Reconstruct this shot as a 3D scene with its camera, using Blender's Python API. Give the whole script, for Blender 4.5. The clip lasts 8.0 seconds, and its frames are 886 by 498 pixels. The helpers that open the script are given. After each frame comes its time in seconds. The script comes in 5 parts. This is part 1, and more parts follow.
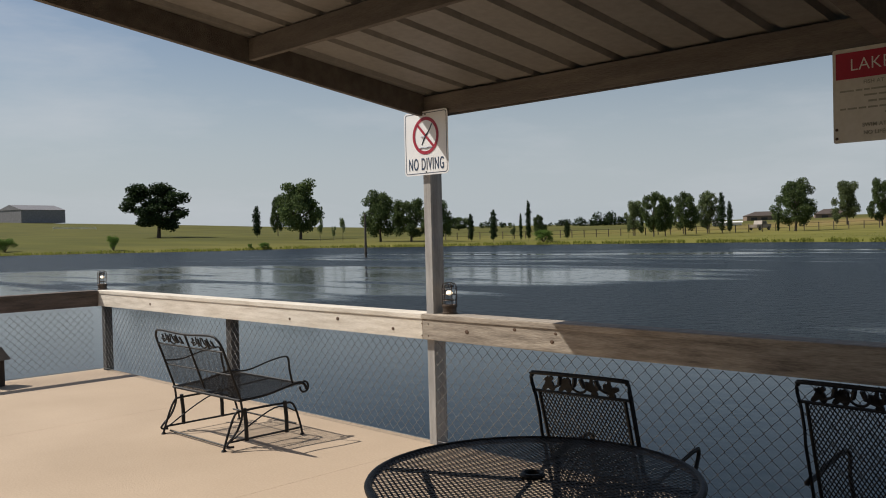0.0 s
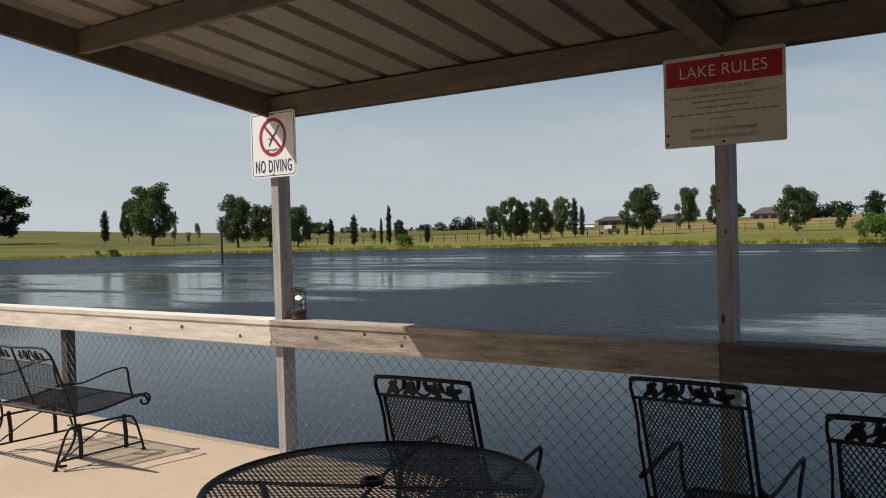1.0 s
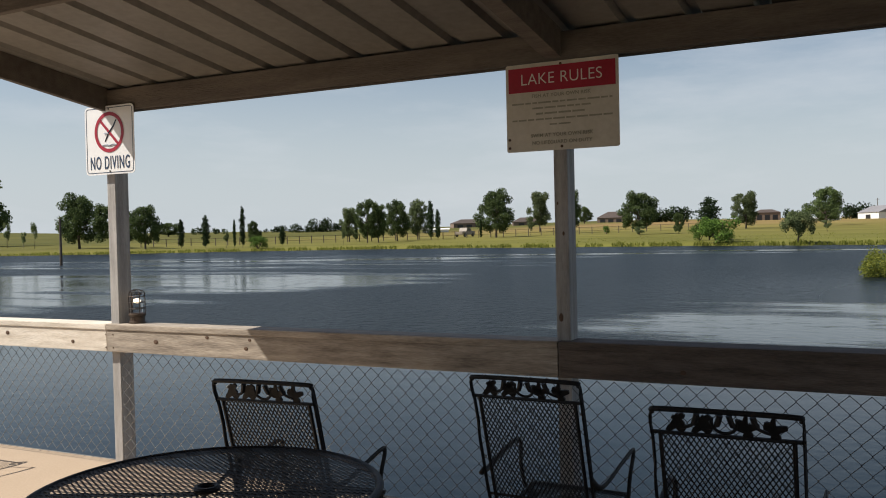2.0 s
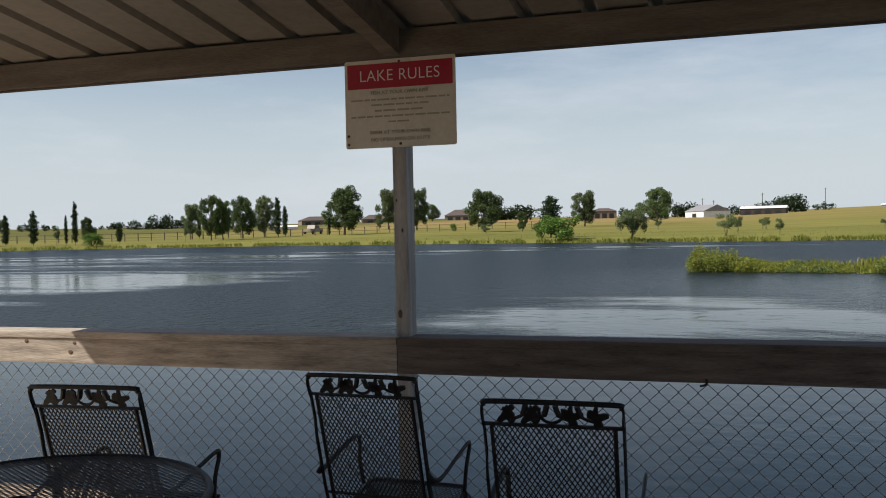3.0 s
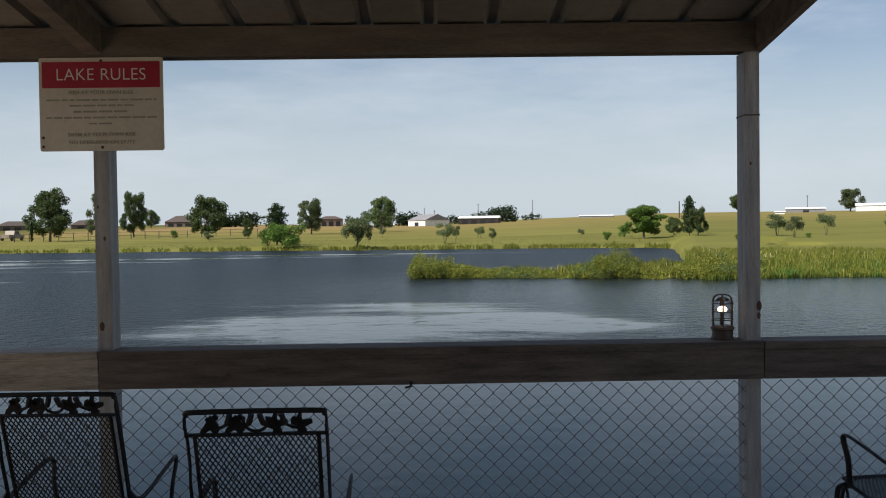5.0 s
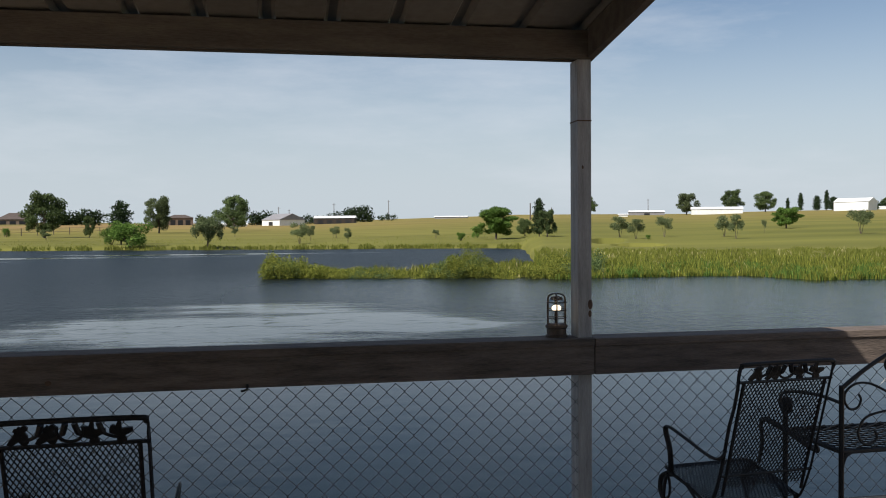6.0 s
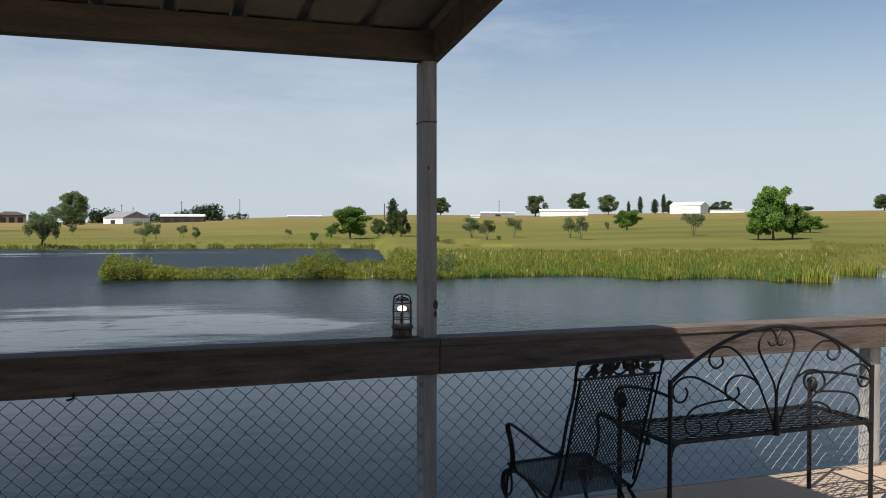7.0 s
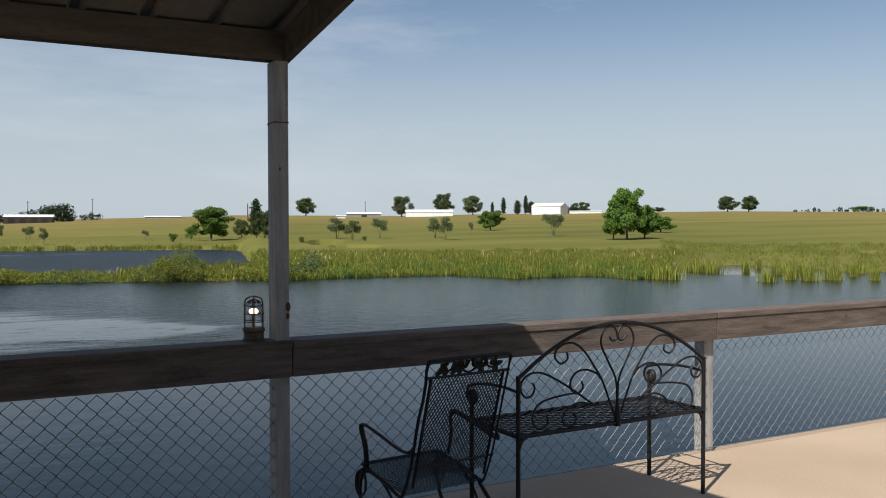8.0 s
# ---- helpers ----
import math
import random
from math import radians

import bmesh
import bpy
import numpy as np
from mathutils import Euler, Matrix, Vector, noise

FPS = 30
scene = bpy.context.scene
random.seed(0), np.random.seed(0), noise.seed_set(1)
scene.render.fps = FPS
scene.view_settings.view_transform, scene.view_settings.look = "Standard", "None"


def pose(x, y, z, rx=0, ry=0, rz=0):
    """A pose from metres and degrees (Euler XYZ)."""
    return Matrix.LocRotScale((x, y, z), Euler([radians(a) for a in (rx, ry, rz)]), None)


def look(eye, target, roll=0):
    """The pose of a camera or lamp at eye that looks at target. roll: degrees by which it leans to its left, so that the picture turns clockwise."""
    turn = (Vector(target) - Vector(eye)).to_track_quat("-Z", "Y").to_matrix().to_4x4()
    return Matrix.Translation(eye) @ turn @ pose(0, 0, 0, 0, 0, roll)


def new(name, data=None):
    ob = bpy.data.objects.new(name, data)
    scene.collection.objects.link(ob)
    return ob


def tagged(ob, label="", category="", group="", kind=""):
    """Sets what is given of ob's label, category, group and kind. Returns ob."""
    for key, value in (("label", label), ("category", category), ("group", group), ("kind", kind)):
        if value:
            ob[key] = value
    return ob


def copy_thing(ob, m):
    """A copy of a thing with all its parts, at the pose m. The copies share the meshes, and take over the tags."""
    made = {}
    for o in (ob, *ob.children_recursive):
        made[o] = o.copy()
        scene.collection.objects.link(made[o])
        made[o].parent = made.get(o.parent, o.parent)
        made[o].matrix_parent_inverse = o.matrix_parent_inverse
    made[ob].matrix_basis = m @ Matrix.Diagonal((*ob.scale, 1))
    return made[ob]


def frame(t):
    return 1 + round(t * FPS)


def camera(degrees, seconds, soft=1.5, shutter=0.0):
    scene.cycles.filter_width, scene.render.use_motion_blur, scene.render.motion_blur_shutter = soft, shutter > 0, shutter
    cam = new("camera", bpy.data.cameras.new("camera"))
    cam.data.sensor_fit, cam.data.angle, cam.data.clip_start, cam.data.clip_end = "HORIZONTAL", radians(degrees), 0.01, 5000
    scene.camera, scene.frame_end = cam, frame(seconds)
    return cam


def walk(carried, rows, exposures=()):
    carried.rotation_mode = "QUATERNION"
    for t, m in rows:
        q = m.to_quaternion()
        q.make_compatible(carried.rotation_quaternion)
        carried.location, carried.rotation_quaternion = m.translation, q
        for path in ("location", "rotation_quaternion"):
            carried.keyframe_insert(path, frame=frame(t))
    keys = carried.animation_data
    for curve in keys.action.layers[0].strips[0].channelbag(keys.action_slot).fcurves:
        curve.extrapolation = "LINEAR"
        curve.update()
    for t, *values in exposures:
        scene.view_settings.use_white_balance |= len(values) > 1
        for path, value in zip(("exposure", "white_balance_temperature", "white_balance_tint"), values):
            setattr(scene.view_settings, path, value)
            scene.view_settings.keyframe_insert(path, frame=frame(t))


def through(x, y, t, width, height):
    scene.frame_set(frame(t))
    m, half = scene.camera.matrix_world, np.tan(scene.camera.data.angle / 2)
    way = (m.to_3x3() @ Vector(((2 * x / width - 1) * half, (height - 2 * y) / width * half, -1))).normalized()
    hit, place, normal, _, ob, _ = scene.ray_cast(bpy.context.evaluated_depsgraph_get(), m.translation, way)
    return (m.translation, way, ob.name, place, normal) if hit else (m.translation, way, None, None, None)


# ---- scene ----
cam = camera(54.0, 8.0, soft=1.0)
PATH = [
    (0, (0.614, -0.521, 1.605), (-0.809, 0.884, 1.566), -1.4),
    (0.5, (0.631, -0.473, 1.599), (-0.679, 1.037, 1.559), -1.5),
    (1, (0.638, -0.425, 1.592), (-0.544, 1.188, 1.556), -1.6),
    (1.5, (0.658, -0.401, 1.587), (-0.392, 1.3, 1.551), -1.5),
    (3, (0.73, -0.363, 1.579), (0.149, 1.55, 1.526), -1.2),
    (3.5, (0.746, -0.352, 1.583), (0.313, 1.599, 1.528), -1.3),
    (4, (0.772, -0.366, 1.585), (0.478, 1.612, 1.546), -0.9),
    (5.5, (0.859, -0.438, 1.586), (1.059, 1.552, 1.537), -0.7),
    (6, (0.901, -0.412, 1.584), (1.263, 1.555, 1.535), -0.4),
    (6.5, (0.898, -0.416, 1.586), (1.443, 1.507, 1.539), -0.2),
    (7, (0.955, -0.386, 1.585), (1.639, 1.492, 1.535), -0.0),
    (7.5, (0.991, -0.391, 1.583), (1.801, 1.438, 1.533), -0.0),
    (8, (1.009, -0.443, 1.589), (1.972, 1.309, 1.54), -0.1),
]
walk(cam, [(t, look(eye, target, roll)) for t, eye, target, roll in PATH],
     [(0, 0.02, 6580, 10), (0.5, 0.08, 6600, 10), (1, 0.18, 6640, 10), (1.5, 0.28, 6650, 10), (3, 0.47, 6580, 10), (3.5, 0.5, 6550, 10), (4, 0.48, 6500, 10), (5.5, 0.42, 6430, 10), (6.5, 0.38, 6420, 10), (7, 0.4, 6420, 10), (7.5, 0.37, 6420, 10), (8, 0.3, 6400, 10)])

# ---- light ----
SUN_DIR = Vector((0.78, 0.47, -1.0)).normalized()
world = bpy.data.worlds.new("sky")
scene.world = world
world.use_nodes = True
wn, wl = world.node_tree.nodes, world.node_tree.links
sky = wn.new("ShaderNodeTexSky")
sky.sky_type = "NISHITA"
sky.sun_disc = False
sky.sun_elevation = math.asin(-SUN_DIR.z)
sky.sun_rotation = math.atan2(-SUN_DIR.x, -SUN_DIR.y) % (2 * math.pi)
sky.air_density, sky.dust_density, sky.ozone_density = 1.0, 1.2, 1.6
# thin high cloud veils in the sky
wco = wn.new("ShaderNodeTexCoord")
wmap = wn.new("ShaderNodeMapping")
wmap.inputs["Scale"].default_value = (1.0, 1.0, 4.5)
wnoise = wn.new("ShaderNodeTexNoise")
wnoise.inputs["Scale"].default_value = 2.2
wnoise.inputs["Detail"].default_value = 7
wnoise.inputs["Roughness"].default_value = 0.62
wramp = wn.new("ShaderNodeValToRGB")
wramp.color_ramp.elements[0].position = 0.48
wramp.color_ramp.elements[0].color = (0, 0, 0, 1)
wramp.color_ramp.elements[1].position = 0.78
wramp.color_ramp.elements[1].color = (0.6, 0.6, 0.6, 1)
wmix = wn.new("ShaderNodeMix")
wmix.data_type = "RGBA"
wmix.inputs["B"].default_value = (7.2, 7.6, 8.2, 1)
wl.new(wco.outputs["Generated"], wmap.inputs["Vector"])
wl.new(wmap.outputs["Vector"], wnoise.inputs["Vector"])
wl.new(wnoise.outputs["Fac"], wramp.inputs["Fac"])
wl.new(wramp.outputs["Color"], wmix.inputs["Factor"])
# whitish haze low over the horizon
wsep = wn.new("ShaderNodeSeparateXYZ")
wl.new(wco.outputs["Generated"], wsep.inputs["Vector"])
whaze = wn.new("ShaderNodeMapRange")
whaze.interpolation_type = "SMOOTHERSTEP"
whaze.inputs["From Min"].default_value, whaze.inputs["From Max"].default_value = -0.02, 0.31
whaze.inputs["To Min"].default_value, whaze.inputs["To Max"].default_value = 0.9, 0.0
wl.new(wsep.outputs["Z"], whaze.inputs["Value"])
wpale = wn.new("ShaderNodeMix")
wpale.data_type = "RGBA"
wpale.inputs["B"].default_value = (5.95, 6.65, 7.25, 1)
wl.new(whaze.outputs["Result"], wpale.inputs["Factor"])
wl.new(sky.outputs["Color"], wpale.inputs["A"])
wl.new(wpale.outputs["Result"], wmix.inputs["A"])
wl.new(wmix.outputs["Result"], wn["Background"].inputs["Color"])
wn["Background"].inputs["Strength"].default_value = 0.075

sun_data = bpy.data.lights.new("sun", "SUN")
sun_data.energy, sun_data.angle, sun_data.color = 5.0, radians(0.5), (1.0, 0.95, 0.87)
sun = new("sun", sun_data)
sun.matrix_world = look((-30, -20, 45), Vector((-30, -20, 45)) + SUN_DIR)


# ---- materials ----
def mat(name, dark, light, scale=4.0, rough=0.7, metal=0.0, bump=0.2, bump_scale=None, stretch=(1, 1, 1), detail=6, vary=0.0, spec=0.5, fine=None, lo=0.3, hi=0.7):
    """A surface whose colour runs between two tones by noise, with a finer second noise and bump."""
    m = bpy.data.materials.new(name)
    m.use_nodes = True
    n, l = m.node_tree.nodes, m.node_tree.links
    b = n["Principled BSDF"]
    co = n.new("ShaderNodeTexCoord")
    mp = n.new("ShaderNodeMapping")
    mp.inputs["Scale"].default_value = stretch
    l.new(co.outputs["Object"], mp.inputs["Vector"])
    t1 = n.new("ShaderNodeTexNoise")
    t1.inputs["Scale"].default_value, t1.inputs["Detail"].default_value = scale, detail
    t2 = n.new("ShaderNodeTexNoise")
    t2.inputs["Scale"].default_value, t2.inputs["Detail"].default_value = fine or scale * 9, 4
    l.new(mp.outputs["Vector"], t1.inputs["Vector"])
    l.new(mp.outputs["Vector"], t2.inputs["Vector"])
    add = n.new("ShaderNodeMix")
    add.inputs["Factor"].default_value = 0.35
    l.new(t1.outputs["Fac"], add.inputs["A"])
    l.new(t2.outputs["Fac"], add.inputs["B"])
    r = n.new("ShaderNodeValToRGB")
    r.color_ramp.elements[0].position, r.color_ramp.elements[1].position = lo, hi
    r.color_ramp.elements[0].color, r.color_ramp.elements[1].color = (*dark, 1), (*light, 1)
    l.new(add.outputs["Result"], r.inputs["Fac"])
    out = r.outputs["Color"]
    if vary:
        info = n.new("ShaderNodeObjectInfo")
        rng = n.new("ShaderNodeMapRange")
        rng.inputs["To Min"].default_value, rng.inputs["To Max"].default_value = 1 - vary, 1 + vary
        l.new(info.outputs["Random"], rng.inputs["Value"])
        hsv = n.new("ShaderNodeHueSaturation")
        l.new(rng.outputs["Result"], hsv.inputs["Value"])
        l.new(out, hsv.inputs["Color"])
        out = hsv.outputs["Color"]
    l.new(out, b.inputs["Base Color"])
    b.inputs["Roughness"].default_value, b.inputs["Metallic"].default_value = rough, metal
    b.inputs["Specular IOR Level"].default_value = spec
    if bump:
        bp = n.new("ShaderNodeBump")
        bp.inputs["Strength"].default_value, bp.inputs["Distance"].default_value = bump, 0.01
        l.new(t2.outputs["Fac"], bp.inputs["Height"])
        l.new(bp.outputs["Normal"], b.inputs["Normal"])
    return m


CONCRETE = mat("pale_concrete", (0.35, 0.262, 0.18), (0.47, 0.36, 0.258), 0.7, 0.88, bump=0.25, fine=60)
CONCRETE_EDGE = mat("rough_concrete_edge", (0.36, 0.31, 0.25), (0.55, 0.48, 0.4), 3, 0.95, bump=0.8, fine=45)
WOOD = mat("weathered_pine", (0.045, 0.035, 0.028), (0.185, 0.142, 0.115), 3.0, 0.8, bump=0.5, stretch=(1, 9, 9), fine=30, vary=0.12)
# bleached pine toned down: roof shade on its board is partly in the colour
WOOD_PALE_SHADED = mat("bleached_pine_shaded", (0.14, 0.113, 0.09), (0.5, 0.43, 0.35), 3.0, 0.8, bump=0.3, stretch=(1, 9, 9), fine=22, vary=0.05)
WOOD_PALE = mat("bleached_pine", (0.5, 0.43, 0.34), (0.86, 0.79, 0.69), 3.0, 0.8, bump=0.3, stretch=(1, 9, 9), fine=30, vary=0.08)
POST = mat("weathered_post", (0.2, 0.19, 0.18), (0.46, 0.44, 0.42), 3.0, 0.75, bump=0.5, stretch=(9, 9, 0.9), fine=30, vary=0.1)
POST_DARK = mat("dark_weathered_post", (0.03, 0.029, 0.028), (0.085, 0.08, 0.076), 3.0, 0.75, bump=0.5, stretch=(9, 9, 0.9), fine=30, vary=0.1)
BEAM = mat("roof_timber", (0.075, 0.062, 0.052), (0.18, 0.153, 0.127), 2.5, 0.8, bump=0.4, stretch=(1, 6, 6), fine=25, vary=0.1)
# off-white sheet coloured dark grey: the shade below the roof is in this tone
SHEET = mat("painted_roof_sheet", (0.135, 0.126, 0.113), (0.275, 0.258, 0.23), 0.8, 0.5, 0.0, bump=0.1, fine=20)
WIRE = mat("galvanised_wire", (0.12, 0.12, 0.12), (0.25, 0.25, 0.24), 20, 0.45, 0.35, bump=0.0)
KNOT = mat("wood_knot", (0.06, 0.035, 0.02), (0.14, 0.08, 0.05), 40, 0.8, bump=0.3)
IRON = mat("black_iron", (0.005, 0.005, 0.006), (0.016, 0.015, 0.015), 18, 0.5, 0.0, bump=0.25, fine=120, spec=0.3)
SIGN_WHITE = mat("sign_white", (0.8, 0.8, 0.8), (0.88, 0.88, 0.88), 5, 0.4, bump=0.0)
SIGN_CREAM = mat("aged_sign_cream", (0.5, 0.46, 0.38), (0.66, 0.62, 0.54), 4, 0.5, bump=0.0)
SIGN_RED = mat("sign_red", (0.3, 0.01, 0.028), (0.4, 0.016, 0.04), 6, 0.45, bump=0.0)
INK_NAVY = mat("ink_navy", (0.02, 0.04, 0.09), (0.03, 0.06, 0.12), 6, 0.5, bump=0.0)
INK_GREEN = mat("ink_faded", (0.25, 0.245, 0.19), (0.36, 0.345, 0.27), 12, 0.6, bump=0.0)
INK_PALE = mat("ink_pale", (0.62, 0.58, 0.53), (0.72, 0.68, 0.62), 12, 0.6, bump=0.0)
BARK = mat("bark", (0.05, 0.04, 0.03), (0.14, 0.11, 0.085), 6, 0.95, bump=0.6, stretch=(3, 3, 0.6))
LAMP_METAL = mat("lantern_bronze", (0.05, 0.035, 0.025), (0.12, 0.09, 0.07), 30, 0.45, 0.6, bump=0.2)
BARN_WHITE = mat("white_metal_siding", (0.62, 0.62, 0.6), (0.78, 0.78, 0.76), 0.6, 0.5, bump=0.0)
BARN_GREY = mat("grey_metal_siding", (0.17, 0.165, 0.17), (0.26, 0.25, 0.26), 0.6, 0.6, bump=0.0)
ROOF_DARK = mat("brown_shingle", (0.055, 0.042, 0.037), (0.1, 0.075, 0.064), 1.5, 0.9, bump=0.0)
BRICK_WALL = mat("tan_wall", (0.14, 0.1, 0.075), (0.22, 0.16, 0.12), 1.2, 0.9, bump=0.0)
TRUCK_PAINT = mat("dusty_beige_paint", (0.2, 0.165, 0.13), (0.3, 0.25, 0.2), 2, 0.45, bump=0.0)
DARK_OPENING = mat("dark_opening", (0.01, 0.01, 0.012), (0.02, 0.02, 0.022), 3, 0.3, bump=0.0)
DARK_WOOD = mat("dark_stained_wood_and_shade", (0.02, 0.014, 0.01), (0.05, 0.035, 0.025), 8, 0.8, bump=0.3)


def leaf_mat(name, dark, light, through=0.3):
    m = bpy.data.materials.new(name)
    m.use_nodes = True
    n, l = m.node_tree.nodes, m.node_tree.links
    b = n["Principled BSDF"]
    g = n.new("ShaderNodeNewGeometry")
    r = n.new("ShaderNodeValToRGB")
    r.color_ramp.elements[0].color, r.color_ramp.elements[1].color = (*dark, 1), (*light, 1)
    l.new(g.outputs["Random Per Island"], r.inputs["Fac"])
    info = n.new("ShaderNodeObjectInfo")
    rng = n.new("ShaderNodeMapRange")
    rng.inputs["To Min"].default_value, rng.inputs["To Max"].default_value = 0.8, 1.25
    hsv = n.new("ShaderNodeHueSaturation")
    l.new(info.outputs["Random"], rng.inputs["Value"])
    l.new(rng.outputs["Result"], hsv.inputs["Value"])
    l.new(r.outputs["Color"], hsv.inputs["Color"])
    l.new(hsv.outputs["Color"], b.inputs["Base Color"])
    b.inputs["Roughness"].default_value = 0.7
    b.inputs["Specular IOR Level"].default_value = 0.15
    tr = n.new("ShaderNodeBsdfTranslucent")
    l.new(hsv.outputs["Color"], tr.inputs["Color"])
    mx = n.new("ShaderNodeMixShader")
    mx.inputs["Fac"].default_value = through
    l.new(b.outputs["BSDF"], mx.inputs[1])
    l.new(tr.outputs["BSDF"], mx.inputs[2])
    l.new(mx.outputs["Shader"], n["Material Output"].inputs["Surface"])
    return m


LEAF = leaf_mat("foliage_mid", (0.042, 0.068, 0.024), (0.125, 0.165, 0.06))
LEAF_DARK = leaf_mat("foliage_dark", (0.015, 0.03, 0.012), (0.045, 0.07, 0.025))
LEAF_GREY = leaf_mat("foliage_grey_green", (0.075, 0.105, 0.045), (0.2, 0.235, 0.11), 0.4)
LEAF_BRIGHT = leaf_mat("foliage_bright", (0.06, 0.12, 0.02), (0.15, 0.24, 0.05))
REED = leaf_mat("reed_green", (0.055, 0.085, 0.015), (0.34, 0.345, 0.065), 0.45)
MEADOW = leaf_mat("meadow_grass", (0.13, 0.15, 0.026), (0.22, 0.225, 0.05), 0.55)
REED_DRY = leaf_mat("reed_dry", (0.28, 0.26, 0.1), (0.45, 0.4, 0.18), 0.4)


def ground_material():
    m = bpy.data.materials.new("pasture")
    m.use_nodes = True
    n, l = m.node_tree.nodes, m.node_tree.links
    b = n["Principled BSDF"]
    co = n.new("ShaderNodeTexCoord")
    length = n.new("ShaderNodeVectorMath")
    length.operation = "LENGTH"
    l.new(co.outputs["Object"], length.inputs[0])
    big = n.new("ShaderNodeTexNoise")
    big.inputs["Scale"].default_value, big.inputs["Detail"].default_value = 0.012, 6
    mid = n.new("ShaderNodeTexNoise")
    mid.inputs["Scale"].default_value, mid.inputs["Detail"].default_value = 0.16, 8
    stripes = n.new("ShaderNodeMapping")
    stripes.inputs["Scale"].default_value = (0.16, 0.6, 1.0)
    l.new(co.outputs["Object"], stripes.inputs["Vector"])
    l.new(co.outputs["Object"], big.inputs["Vector"])
    l.new(stripes.outputs["Vector"], mid.inputs["Vector"])
    far = n.new("ShaderNodeMath")
    far.operation = "MULTIPLY_ADD"
    far.inputs[1].default_value = 140.0
    l.new(big.outputs["Fac"], far.inputs[0])
    l.new(length.outputs["Value"], far.inputs[2])
    rng = n.new("ShaderNodeMapRange")
    rng.inputs["From Min"].default_value, rng.inputs["From Max"].default_value = 170, 420
    l.new(far.outputs["Value"], rng.inputs["Value"])
    r1 = n.new("ShaderNodeValToRGB")
    e = r1.color_ramp.elements
    e[0].position, e[0].color = 0.0, (0.138, 0.138, 0.036, 1)
    e[1].position, e[1].color = 1.0, (0.25, 0.172, 0.08, 1)
    k = r1.color_ramp.elements.new(0.4)
    k.color = (0.185, 0.158, 0.05, 1)
    sep = n.new("ShaderNodeSeparateXYZ")
    l.new(co.outputs["Object"], sep.inputs["Vector"])
    west = n.new("ShaderNodeMapRange")
    west.inputs["From Min"].default_value, west.inputs["From Max"].default_value = -170, -100
    west.inputs["To Min"].default_value = 0.3
    l.new(sep.outputs["X"], west.inputs["Value"])
    dry = n.new("ShaderNodeMath")
    dry.operation = "MULTIPLY"
    l.new(rng.outputs["Result"], dry.inputs[0])
    l.new(west.outputs["Result"], dry.inputs[1])
    east = n.new("ShaderNodeMapRange")
    east.inputs["From Min"].default_value, east.inputs["From Max"].default_value = -90, 60
    east.inputs["To Min"].default_value, east.inputs["To Max"].default_value = 1.0, 0.5
    l.new(sep.outputs["X"], east.inputs["Value"])
    drier = n.new("ShaderNodeMath")
    drier.operation = "MULTIPLY"
    l.new(dry.outputs["Value"], drier.inputs[0])
    l.new(east.outputs["Result"], drier.inputs[1])
    l.new(drier.outputs["Value"], r1.inputs["Fac"])
    mul = n.new("ShaderNodeMix")
    mul.data_type, mul.blend_type = "RGBA", "MULTIPLY"
    mul.inputs["Factor"].default_value = 0.55
    r2 = n.new("ShaderNodeValToRGB")
    r2.color_ramp.elements[0].position, r2.color_ramp.elements[0].color = 0.32, (0.45, 0.48, 0.36, 1)
    r2.color_ramp.elements[1].position, r2.color_ramp.elements[1].color = 0.7, (1.25, 1.2, 1.0, 1)
    l.new(mid.outputs["Fac"], r2.inputs["Fac"])
    # darker olive towards the west
    west_olive = n.new("ShaderNodeMix")
    west_olive.data_type = "RGBA"
    west_olive.inputs["A"].default_value = (0.07, 0.075, 0.02, 1)
    l.new(west.outputs["Result"], west_olive.inputs["Factor"])
    l.new(r1.outputs["Color"], west_olive.inputs["B"])
    l.new(west_olive.outputs["Result"], mul.inputs["A"])
    l.new(r2.outputs["Color"], mul.inputs["B"])
    l.new(mul.outputs["Result"], b.inputs["Base Color"])
    b.inputs["Roughness"].default_value = 1.0
    b.inputs["Specular IOR Level"].default_value = 0.1
    return m


SLICKS = [(-0.6, 20.3, 6.2, 5.6, 0, 1.0), (3.6, 18.6, 3.2, 2.0, -10, 1.0), (-37.0, 30.0, 18.0, 13.0, 12, 1.0), (-52.0, 24.0, 20.0, 13.0, 10, 1.0),
          (-24.0, 38.0, 8.0, 2.2, 5, 0.9), (-42.0, 60.0, 32.0, 3.6, 8, 0.9), (-20.0, 70.0, 22.0, 2.2, 0, 0.9), (-6.0, 76.0, 18.0, 2.4, -3, 0.9),
          (0.0, 2.0, 60.0, 12.0, 0, 1.9), (-24.0, 32.0, 8.0, 8.0, 20, 1.1), (-50.0, 55.0, 38.0, 22.0, 0, 0.66), (36.0, 31.0, 7.0, 7.0, 0, 1.5), (-30.0, 19.0, 12.0, 7.5, 10, 1.0), (-42.0, 8.0, 28.0, 8.0, 0, 1.2)]


